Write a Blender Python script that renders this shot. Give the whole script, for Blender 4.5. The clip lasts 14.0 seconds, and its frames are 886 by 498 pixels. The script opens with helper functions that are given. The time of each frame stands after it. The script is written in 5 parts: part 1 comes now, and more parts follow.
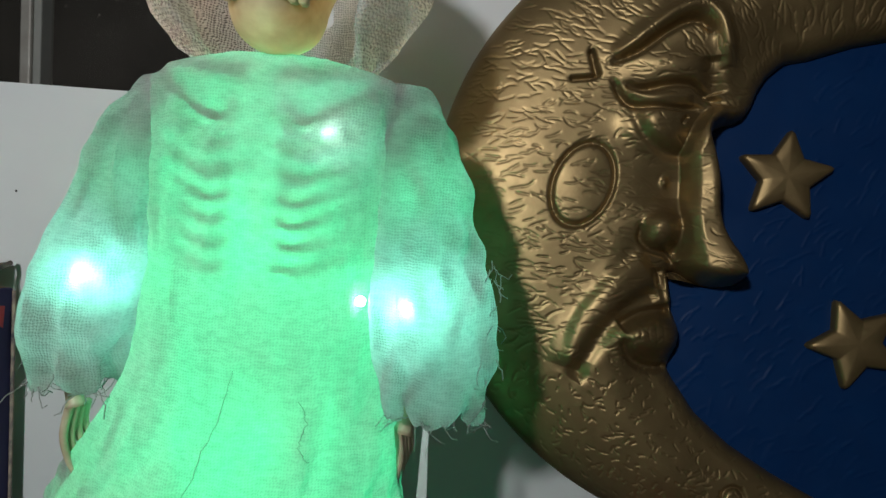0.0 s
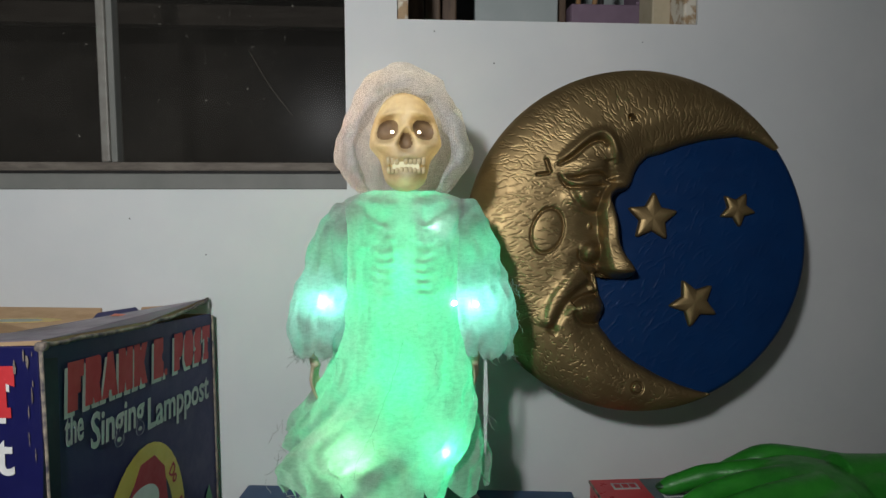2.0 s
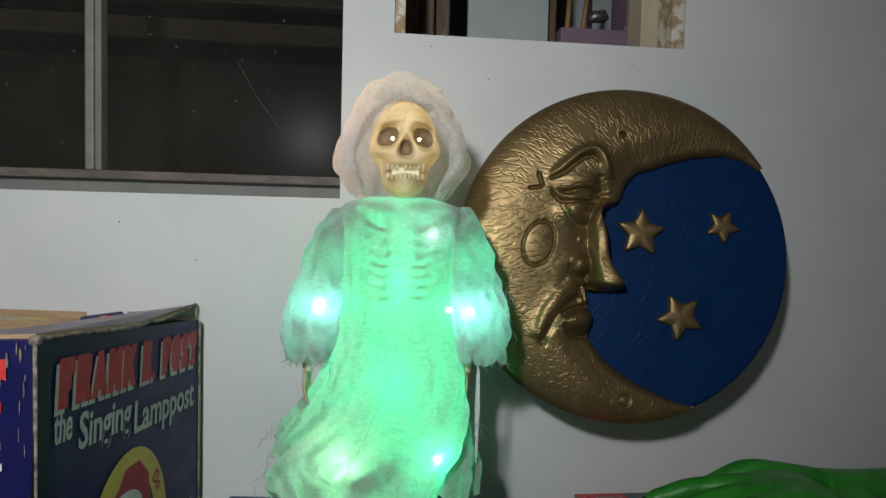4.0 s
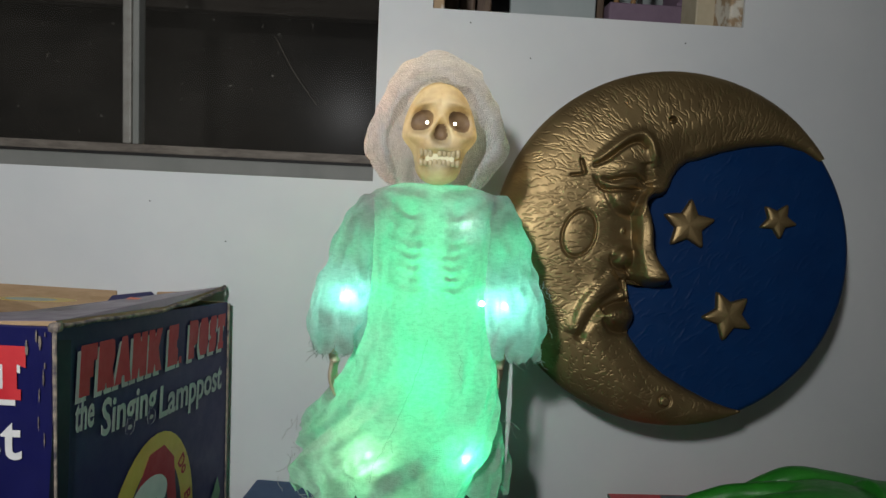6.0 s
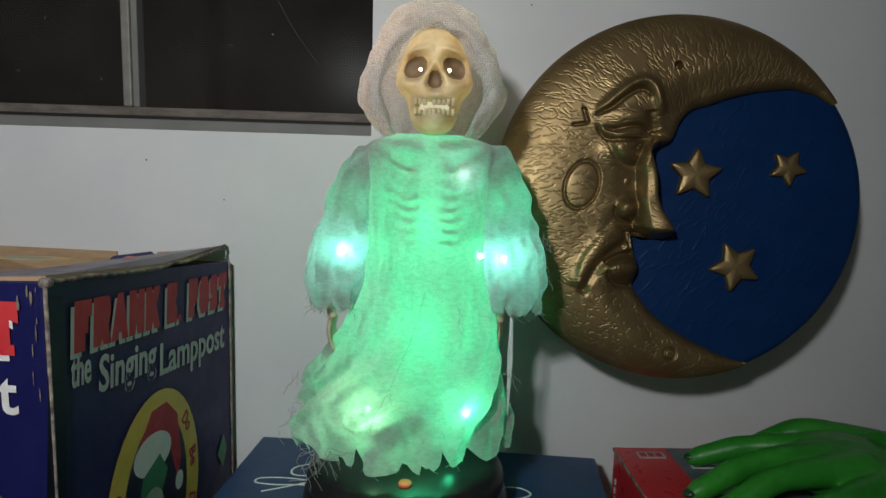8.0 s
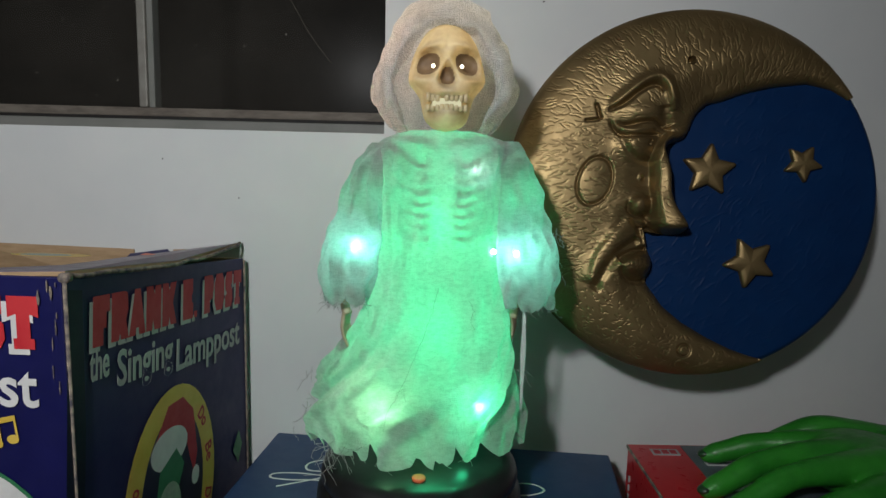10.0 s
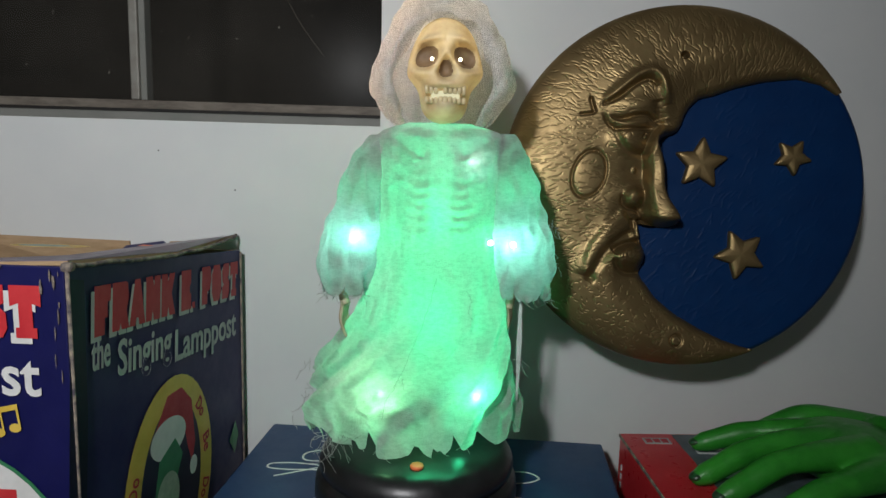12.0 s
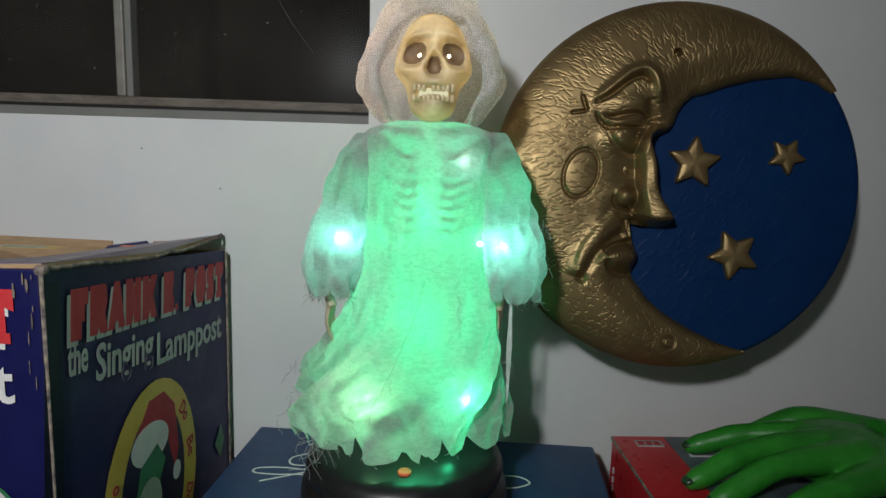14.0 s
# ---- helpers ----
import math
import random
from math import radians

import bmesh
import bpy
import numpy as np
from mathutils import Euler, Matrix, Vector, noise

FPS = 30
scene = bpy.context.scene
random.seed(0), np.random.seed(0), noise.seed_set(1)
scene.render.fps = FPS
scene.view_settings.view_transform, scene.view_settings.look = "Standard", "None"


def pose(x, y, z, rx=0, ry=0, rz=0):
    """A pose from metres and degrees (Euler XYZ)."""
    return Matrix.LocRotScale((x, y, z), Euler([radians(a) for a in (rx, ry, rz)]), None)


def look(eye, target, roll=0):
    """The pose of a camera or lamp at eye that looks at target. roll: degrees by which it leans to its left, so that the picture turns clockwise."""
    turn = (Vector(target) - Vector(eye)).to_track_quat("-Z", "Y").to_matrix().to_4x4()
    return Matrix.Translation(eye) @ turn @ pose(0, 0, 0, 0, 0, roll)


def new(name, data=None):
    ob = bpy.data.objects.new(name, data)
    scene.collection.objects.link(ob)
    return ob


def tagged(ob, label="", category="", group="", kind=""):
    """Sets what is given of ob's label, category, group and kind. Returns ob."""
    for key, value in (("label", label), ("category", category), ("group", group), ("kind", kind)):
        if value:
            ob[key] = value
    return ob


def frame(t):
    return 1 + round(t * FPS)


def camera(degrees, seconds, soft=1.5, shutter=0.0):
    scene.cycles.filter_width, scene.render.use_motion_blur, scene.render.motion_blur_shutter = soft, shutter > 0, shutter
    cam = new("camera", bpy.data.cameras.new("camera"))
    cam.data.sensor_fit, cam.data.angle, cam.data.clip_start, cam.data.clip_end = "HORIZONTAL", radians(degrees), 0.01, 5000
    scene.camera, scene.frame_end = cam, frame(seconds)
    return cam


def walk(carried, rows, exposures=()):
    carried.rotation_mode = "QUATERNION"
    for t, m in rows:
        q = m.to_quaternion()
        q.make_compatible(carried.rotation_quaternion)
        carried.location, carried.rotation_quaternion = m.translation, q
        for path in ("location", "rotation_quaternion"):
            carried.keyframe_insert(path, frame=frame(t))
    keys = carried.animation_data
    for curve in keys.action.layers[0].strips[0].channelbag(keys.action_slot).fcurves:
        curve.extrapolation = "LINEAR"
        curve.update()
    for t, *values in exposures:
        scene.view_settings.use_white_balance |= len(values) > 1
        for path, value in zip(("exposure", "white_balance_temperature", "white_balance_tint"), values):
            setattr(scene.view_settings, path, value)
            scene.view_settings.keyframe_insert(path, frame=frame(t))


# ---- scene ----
cam = camera(67.3, 14.0)
PATH = [
    (0, (0.012, 0.006, 1.262), (0.008, 1.999, 1.097), 4.3),
    (0.5, (-0.028, -0.114, 1.305), (-0.235, 1.863, 1.088), 1.6),
    (1, (-0.082, -0.213, 1.323), (-0.142, 1.774, 1.104), 0.2),
    (1.5, (-0.097, -0.284, 1.323), (-0.061, 1.704, 1.103), 0.1),
    (2, (-0.083, -0.334, 1.322), (0.067, 1.652, 1.141), 0.0),
    (2.5, (-0.084, -0.353, 1.309), (0.131, 1.632, 1.185), 1.0),
    (3, (-0.099, -0.348, 1.304), (0.133, 1.636, 1.204), 1.4),
    (5.5, (-0.107, -0.324, 1.306), (0.06, 1.663, 1.154), 2.5),
    (6, (-0.099, -0.308, 1.317), (0.019, 1.68, 1.134), 2.7),
    (6.5, (-0.089, -0.284, 1.317), (0.038, 1.702, 1.117), 2.1),
    (7, (-0.099, -0.281, 1.314), (0.027, 1.702, 1.084), 2.0),
    (7.5, (-0.106, -0.294, 1.311), (-0.004, 1.685, 1.045), 1.9),
    (8, (-0.083, -0.298, 1.304), (-0.003, 1.68, 1.017), 1.7),
    (10.5, (-0.083, -0.304, 1.3), (-0.043, 1.675, 1.014), 1.4),
    (11, (-0.089, -0.309, 1.302), (-0.04, 1.669, 1.012), 1.4),
    (11.5, (-0.089, -0.307, 1.299), (-0.027, 1.67, 1.005), 1.5),
    (12, (-0.092, -0.309, 1.297), (-0.015, 1.667, 0.998), 1.6),
    (12.5, (-0.093, -0.312, 1.298), (-0.008, 1.664, 0.999), 1.7),
    (13, (-0.092, -0.308, 1.297), (-0.001, 1.667, 0.993), 1.9),
    (13.5, (-0.088, -0.306, 1.296), (0.009, 1.669, 0.992), 2.0),
    (14, (-0.087, -0.295, 1.299), (0.01, 1.679, 0.991), 1.7),
]
EXPOSURE = [(0.0, -0.12), (0.5, -0.28), (1.0, -0.18), (1.5, -0.15), (2.0, 0.05), (2.5, 0.10), (3.0, 0.16), (5.5, -0.05), (6.5, -0.02), (7.5, -0.12), (8.0, -0.20), (10.5, -0.16), (12.0, 0.0), (13.0, -0.06), (14.0, -0.06)]
walk(cam, [(t, look(eye, target, roll)) for t, eye, target, roll in PATH], EXPOSURE)

# ---- light: one lamp under the ceiling in front of the wall, the small lights in the figurine, and fills added there ----
world = bpy.data.worlds.new("world")
world.use_nodes = True
world.node_tree.nodes["Background"].inputs[0].default_value = (0.02, 0.025, 0.035, 1)
world.node_tree.nodes["Background"].inputs[1].default_value = 0.3
scene.world = world

LAMP = (-0.36, -0.62, 1.62)
bulb = bpy.data.lights.new("shaded_bulb_light", "SPOT")
bulb.energy, bulb.color, bulb.shadow_soft_size = 26, (0.97, 0.98, 1.0), 0.035
bulb.spot_size, bulb.spot_blend = radians(124), 1.0
new("shaded_bulb_light", bulb).matrix_world = look(LAMP, (-0.44, 0.5, 1.42))
bare = bpy.data.lights.new("bulb_light", "POINT")
bare.energy, bare.color, bare.shadow_soft_size = 5.5, (0.97, 0.98, 1.0), 0.035
new("bulb_light", bare).location = LAMP


def glow(name, place, watts, colour, radius=0.006):
    data = bpy.data.lights.new(name, "POINT")
    data.energy, data.color, data.shadow_soft_size = watts, colour, radius
    new(name, data).location = place


MINT, AQUA, WARM = (0.045, 1.0, 0.43), (0.20, 1.0, 0.74), (1.0, 0.84, 0.50)
glow("body_light", (-0.072, 0.340, 1.235), 0.28, MINT, 0.016)
glow("waist_light", (-0.074, 0.338, 1.130), 0.30, MINT, 0.016)
glow("chest_light_a", (-0.098, 0.322, 1.278), 0.028, MINT)
glow("chest_light_b", (-0.046, 0.318, 1.280), 0.018, AQUA)
glow("cuff_light_a", (-0.151, 0.312, 1.212), 0.055, AQUA)
glow("cuff_light_b", (-0.002, 0.311, 1.208), 0.062, AQUA)
# Two fills without an LED, added to brighten the upper sleeves.
glow("sleeve_fill_a", (-0.141, 0.332, 1.255), 0.020, MINT)
glow("sleeve_fill_b", (-0.003, 0.332, 1.258), 0.028, MINT)
glow("hem_light_a", (-0.123, 0.290, 1.070), 0.070, (0.34, 1.0, 0.42))
glow("hem_light_b", (-0.037, 0.290, 1.070), 0.075, MINT)
glow("skull_light", (-0.071, 0.318, 1.378), 0.055, WARM, 0.006)
glow("hood_light", (-0.100, 0.336, 1.376), 0.034, (1.0, 0.36, 0.20), 0.006)
glow("crown_light", (-0.071, 0.352, 1.398), 0.055, (1.0, 0.84, 0.52), 0.006)
# Added fill for the green that leaks below the hem onto the stand.
glow("base_fill", (-0.045, 0.300, 1.022), 0.016, MINT, 0.004)
glow("jaw_light", (-0.071, 0.278, 1.316), 0.006, (0.7, 1.0, 0.8), 0.006)


# ---- materials ----
class Nodes:
    def __init__(self, name):
        self.mat = bpy.data.materials.new(name)
        self.mat.use_nodes = True
        self.tree = self.mat.node_tree
        self.tree.nodes.clear()
        self.out = self.add("ShaderNodeOutputMaterial")

    def add(self, kind, **values):
        node = self.tree.nodes.new(kind)
        for key, value in values.items():
            if key in node.inputs:
                node.inputs[key].default_value = value
        return node

    def link(self, a, b):
        self.tree.links.new(a, b)

    def noise(self, scale, detail=4.0, rough=0.6, stretch=(1, 1, 1)):
        co = self.add("ShaderNodeTexCoord")
        mp = self.add("ShaderNodeMapping")
        mp.inputs["Scale"].default_value = stretch
        self.link(co.outputs["Object"], mp.inputs["Vector"])
        n = self.add("ShaderNodeTexNoise", Scale=scale, Detail=detail, Roughness=rough)
        self.link(mp.outputs[0], n.inputs["Vector"])
        return n.outputs[0]

    def ramp(self, source, stops):
        r = self.add("ShaderNodeValToRGB")
        r.color_ramp.elements[0].position, r.color_ramp.elements[0].color = stops[0][0], (*stops[0][1], 1)
        r.color_ramp.elements[1].position, r.color_ramp.elements[1].color = stops[-1][0], (*stops[-1][1], 1)
        for pos, col in stops[1:-1]:
            r.color_ramp.elements.new(pos).color = (*col, 1)
        self.link(source, r.inputs[0])
        return r.outputs[0]

    def bump(self, source, strength, distance):
        b = self.add("ShaderNodeBump", Strength=strength, Distance=distance)
        self.link(source, b.inputs["Height"])
        return b.outputs[0]


def surface(name, colour, second=None, scale=20, rough=0.6, rough2=None, metal=0.0, grain=0.0, grain_scale=300, depth=0.001, stretch=(1, 1, 1), spots=(0.35, 0.65), coat=0.0, shine=0.5):
    """A painted, printed or raw surface: two tones at a large scale, grain and relief at a small one."""
    n = Nodes(name)
    p = n.add("ShaderNodeBsdfPrincipled", Metallic=metal, Roughness=rough)
    p.inputs["Coat Weight"].default_value = coat
    p.inputs["Specular IOR Level"].default_value = shine
    large = n.noise(scale, stretch=stretch)
    n.link(n.ramp(large, ((spots[0], colour), (spots[1], second or colour))), p.inputs["Base Color"])
    r = rough if rough2 is None else rough2
    n.link(n.ramp(n.noise(scale * 3.1), ((0.3, (rough,) * 3), (0.7, (r,) * 3))), p.inputs["Roughness"])
    if grain:
        n.link(n.bump(n.noise(grain_scale, 3, stretch=stretch), grain, depth), p.inputs["Normal"])
    n.link(p.outputs[0], n.out.inputs[0])
    return n.mat


def glowing(name, colour, strength):
    n = Nodes(name)
    e = n.add("ShaderNodeEmission", Color=(*colour, 1), Strength=strength)
    n.link(e.outputs[0], n.out.inputs[0])
    return n.mat


def gauze(name, tint, thin):
    """Loose cotton gauze: lets light through, with a fine weave and open patches."""
    n = Nodes(name)
    weave_a = n.add("ShaderNodeTexWave", Scale=230.0, Distortion=7.0)
    weave_a.bands_direction = "Z"
    weave_b = n.add("ShaderNodeTexWave", Scale=230.0, Distortion=7.0)
    weave_b.bands_direction = "X"
    co = n.add("ShaderNodeTexCoord")
    n.link(co.outputs["Object"], weave_a.inputs["Vector"])
    n.link(co.outputs["Object"], weave_b.inputs["Vector"])
    both = n.add("ShaderNodeMath")
    both.operation = "ADD"
    n.link(weave_a.outputs["Fac"], both.inputs[0])
    n.link(weave_b.outputs["Fac"], both.inputs[1])
    patches = n.noise(38, 5, 0.65)
    sum_ = n.add("ShaderNodeMath")
    sum_.operation = "MULTIPLY"
    n.link(both.outputs[0], sum_.inputs[0])
    n.link(patches, sum_.inputs[1])
    normal = n.bump(sum_.outputs[0], 0.4, 0.0008)
    d = n.add("ShaderNodeBsdfDiffuse", Roughness=1.0)
    t = n.add("ShaderNodeBsdfTranslucent")
    creases = n.ramp(n.noise(240, 5, 0.7, (0.7, 0.7, 1.5)), ((0.34, tuple(0.80 * c for c in tint)), (0.60, tint)))
    threads = n.ramp(both.outputs[0], ((0.15, (0.90,) * 3), (0.95, (1.0,) * 3)))
    cloth = n.add("ShaderNodeMix")
    cloth.data_type, cloth.blend_type = "RGBA", "MULTIPLY"
    cloth.inputs[0].default_value = 1.0
    n.link(creases, cloth.inputs[6])
    n.link(threads, cloth.inputs[7])
    n.link(cloth.outputs[2], d.inputs["Color"])
    n.link(cloth.outputs[2], t.inputs["Color"])
    n.link(normal, d.inputs["Normal"])
    n.link(normal, t.inputs["Normal"])
    mix = n.add("ShaderNodeMixShader")
    n.link(n.ramp(n.noise(20, 5, 0.7, (1.2, 1.2, 0.45)), ((0.32, (0.44,) * 3), (0.68, (0.84,) * 3))), mix.inputs[0])
    n.link(d.outputs[0], mix.inputs[1])
    n.link(t.outputs[0], mix.inputs[2])
    clear = n.add("ShaderNodeBsdfTransparent")
    open_ = n.add("ShaderNodeMixShader")
    n.link(n.ramp(sum_.outputs[0], ((0.12, (thin,) * 3), (0.62, (0.02,) * 3))), open_.inputs[0])
    n.link(mix.outputs[0], open_.inputs[1])
    n.link(clear.outputs[0], open_.inputs[2])
    n.link(open_.outputs[0], n.out.inputs[0])
    return n.mat


def pane_glass(name):
    """Dusty window glass: clear, glossy, with faint dust."""
    n = Nodes(name)
    clear = n.add("ShaderNodeBsdfTransparent", Color=(0.80, 0.80, 0.78, 1))
    gloss = n.add("ShaderNodeBsdfGlossy", Roughness=0.22)
    dust = n.add("ShaderNodeBsdfDiffuse", Color=(0.40, 0.37, 0.32, 1))
    m1, m2 = n.add("ShaderNodeMixShader"), n.add("ShaderNodeMixShader")
    m1.inputs[0].default_value = 0.0012
    n.link(clear.outputs[0], m1.inputs[1])
    n.link(gloss.outputs[0], m1.inputs[2])
    film = n.ramp(n.noise(2.6, 6, 0.6), ((0.36, (0.026,) * 3), (0.72, (0.076,) * 3)))
    specks = n.ramp(n.noise(95, 2, 0.5), ((0.70, (0.0,) * 3), (0.76, (0.40,) * 3)))
    add = n.add("ShaderNodeMath")
    n.link(film, add.inputs[0])
    n.link(specks, add.inputs[1])
    n.link(add.outputs[0], m2.inputs[0])
    n.link(m1.outputs[0], m2.inputs[1])
    n.link(dust.outputs[0], m2.inputs[2])
    n.link(m2.outputs[0], n.out.inputs[0])
    return n.mat


WALL = surface("wall_paint", (0.60, 0.62, 0.62), (0.66, 0.67, 0.66), 5, 0.62, 0.5, grain=0.14, grain_scale=260, depth=0.0006)
REVEAL = surface("reveal_paint", (0.30, 0.31, 0.28), (0.36, 0.36, 0.33), 9, 0.7, grain=0.2, grain_scale=200)
FLOOR = surface("floor_boards", (0.20, 0.13, 0.08), (0.28, 0.19, 0.12), 6, 0.5, grain=0.2, stretch=(1, 8, 1))
CEILING = surface("ceiling_paint", (0.72, 0.72, 0.70), (0.76, 0.76, 0.74), 4, 0.8, grain=0.1)
TABLE = surface("table_wood", (0.16, 0.10, 0.06), (0.25, 0.16, 0.10), 12, 0.45, grain=0.2, stretch=(1, 7, 7))
ALUMINIUM = surface("window_metal", (0.42, 0.41, 0.37), (0.34, 0.32, 0.28), 30, 0.5, 0.65, metal=0.35, grain=0.2)
RAIL = surface("dusty_rail", (0.32, 0.28, 0.23), (0.20, 0.17, 0.14), 26, 0.7, grain=0.5, grain_scale=160, stretch=(1, 4, 4))
GASKET = surface("black_gasket", (0.02, 0.02, 0.02), (0.035, 0.03, 0.025), 60, 0.7)
GLASS = pane_glass("window_glass")
NIGHT = surface("night_yard", (0.020, 0.018, 0.016), (0.050, 0.042, 0.036), 3.2, 0.9, grain=0.4, grain_scale=20, stretch=(1, 1, 3))
BEAM = surface("dark_beam", (0.07, 0.055, 0.045), (0.12, 0.10, 0.085), 8, 0.85, grain=0.3, stretch=(1, 6, 6))
BRONZE = surface("bronze_paint", (0.205, 0.142, 0.064), (0.258, 0.183, 0.083), 26, 0.40, 0.50, metal=0.80, grain=0.10, grain_scale=620, depth=0.0003)
BLUE = surface("blue_paint", (0.0008, 0.019, 0.078), (0.0014, 0.024, 0.092), 15, 0.34, 0.46, grain=0.15, grain_scale=230, depth=0.0004, shine=0.2)
HOLE = surface("dark_hole", (0.012, 0.010, 0.008), rough=0.9)
WIRE = surface("dark_thread", (0.26, 0.28, 0.26), (0.36, 0.38, 0.35), 60, 0.7)
GAUZE = gauze("gauze", (0.60, 0.60, 0.585), 0.075)
VEIL = gauze("hood_gauze", (0.90, 0.89, 0.88), 0.78)
BONE = surface("bone_plastic", (0.56, 0.48, 0.34), (0.38, 0.31, 0.20), 42, 0.42, 0.55, grain=0.25, grain_scale=240)


def lit_plastic(name, colour, second, share):
    """Moulded plastic, thin enough to let the light inside it through."""
    n = Nodes(name)
    tone = n.ramp(n.noise(42), ((0.35, colour), (0.65, second)))
    p = n.add("ShaderNodeBsdfPrincipled", Roughness=0.42)
    t = n.add("ShaderNodeBsdfTranslucent")
    mix = n.add("ShaderNodeMixShader")
    mix.inputs[0].default_value = share
    n.link(tone, p.inputs["Base Color"])
    n.link(tone, t.inputs["Color"])
    n.link(p.outputs[0], mix.inputs[1])
    n.link(t.outputs[0], mix.inputs[2])
    n.link(mix.outputs[0], n.out.inputs[0])
    return n.mat


SKULL = lit_plastic("skull_plastic", (0.76, 0.68, 0.47), (0.54, 0.43, 0.25), 0.26)
TEETH = surface("teeth_plastic", (0.62, 0.51, 0.29), (0.46, 0.37, 0.20), 90, 0.35)
SOCKET = surface("socket_stain", (0.17, 0.105, 0.055), (0.26, 0.17, 0.09), 70, 0.6)
EYE_LED = glowing("eye_led", (1.0, 0.95, 0.72), 9.0)
LED = glowing("led", (0.62, 1.0, 0.86), 30.0)
MOUTH_LED = glowing("mouth_led", (1.0, 0.95, 0.62), 0.75)
BLACK = surface("black_plastic", (0.010, 0.010, 0.011), (0.018, 0.018, 0.019), 40, 0.30, 0.42, grain=0.10, grain_scale=700, depth=0.0003)
BUTTON = surface("orange_rubber", (0.78, 0.15, 0.05), (0.84, 0.20, 0.08), 90, 0.45)
CARD_BLUE = surface("printed_navy", (0.006, 0.007, 0.062), (0.009, 0.010, 0.082), 18, 0.30, 0.42, grain=0.12, grain_scale=120)
CARD_SIDE = surface("printed_slate", (0.018, 0.018, 0.085), (0.026, 0.026, 0.095), 14, 0.40, 0.55, grain=0.12, grain_scale=120, shine=0.22)
CARD_BAND = surface("printed_dark_band", (0.008, 0.010, 0.030), (0.012, 0.016, 0.042), 22, 0.40, 0.55, grain=0.12, grain_scale=120, shine=0.22)
CARD_TOP = surface("printed_top", (0.16, 0.13, 0.17), (0.24, 0.19, 0.23), 16, 0.32, 0.5, grain=0.15, grain_scale=90)
KRAFT = surface("raw_cardboard", (0.36, 0.24, 0.13), (0.45, 0.31, 0.18), 35, 0.85, grain=0.35, grain_scale=180, stretch=(1, 1, 5))
WORN = surface("worn_card_edge", (0.34, 0.28, 0.21), (0.05, 0.045, 0.06), 95, 0.85, grain=0.5, grain_scale=300)
INK_RED = surface("red_ink", (0.52, 0.025, 0.035), (0.60, 0.045, 0.05), 40, 0.35, 0.5)
INK_WHITE = surface("white_ink", (0.62, 0.62, 0.60), (0.72, 0.72, 0.70), 40, 0.4, 0.55)
# White and red ink copies with the carton side's shade in their colour.
INK_DIM_WHITE = surface("dimmed_white_ink", (0.34, 0.37, 0.37), (0.43, 0.46, 0.45), 40, 0.45, 0.6, shine=0.25)
INK_DIM_RED = surface("dimmed_red_ink", (0.40, 0.030, 0.042), (0.46, 0.05, 0.06), 40, 0.45, 0.6, shine=0.25)
INK_YELLOW = surface("yellow_ink", (0.62, 0.42, 0.05), (0.70, 0.50, 0.09), 40, 0.4, 0.5)
INK_ORANGE = surface("orange_ink", (0.80, 0.12, 0.03), (0.85, 0.17, 0.05), 40, 0.4, 0.5)
INK_GREEN = surface("green_ink", (0.03, 0.17, 0.07), (0.045, 0.22, 0.10), 40, 0.4, 0.5)
INK_SAGE = surface("pale_sage_ink", (0.30, 0.36, 0.28), (0.40, 0.45, 0.36), 130, 0.4, 0.5)
INK_DARK = surface("dark_ink", (0.012, 0.012, 0.03), rough=0.4)
GIFT_BLUE = surface("matt_blue_card", (0.012, 0.040, 0.110), (0.016, 0.050, 0.130), 16, 0.42, 0.52, grain=0.12, grain_scale=160)
RED_CARD = surface("glossy_red_card", (0.46, 0.014, 0.022), (0.54, 0.022, 0.030), 20, 0.25, 0.38, grain=0.12, grain_scale=110)
GREY_CARD = surface("printed_grey_card", (0.055, 0.075, 0.085), (0.10, 0.13, 0.15), 26, 0.3, 0.42)
RUBBER = surface("green_rubber", (0.018, 0.19, 0.016), (0.030, 0.26, 0.022), 34, 0.32, 0.48, grain=0.45, grain_scale=75, depth=0.0018)
NAIL = surface("black_nail_paint", (0.008, 0.030, 0.011), (0.014, 0.060, 0.016), 160, 0.35)
MAUVE = surface("mauve_card", (0.20, 0.135, 0.185), (0.25, 0.175, 0.23), 14, 0.7, grain=0.2)
WOOD_DARK = surface("dark_wood", (0.075, 0.045, 0.028), (0.14, 0.09, 0.055), 18, 0.6, grain=0.3, stretch=(6, 6, 1))
CREAM = surface("cream_paint", (0.42, 0.36, 0.24), (0.52, 0.45, 0.32), 24, 0.6, grain=0.3)
CHIPPED = surface("chipped_paint", (0.36, 0.25, 0.14), (0.66, 0.62, 0.52), 60, 0.7, grain=0.6, spots=(0.44, 0.56))
PANEL_GREY = surface("grey_panel", (0.34, 0.39, 0.38), (0.41, 0.45, 0.44), 10, 0.65, grain=0.2)
BRUSH_WOOD = surface("brush_handle_wood", (0.42, 0.25, 0.12), (0.32, 0.18, 0.08), 40, 0.4)
STEEL = surface("dull_steel", (0.25, 0.25, 0.26), (0.16, 0.16, 0.17), 60, 0.4, metal=0.8)
TAG = surface("clear_tag_plastic", (0.55, 0.56, 0.56), (0.62, 0.63, 0.63), 30, 0.3)


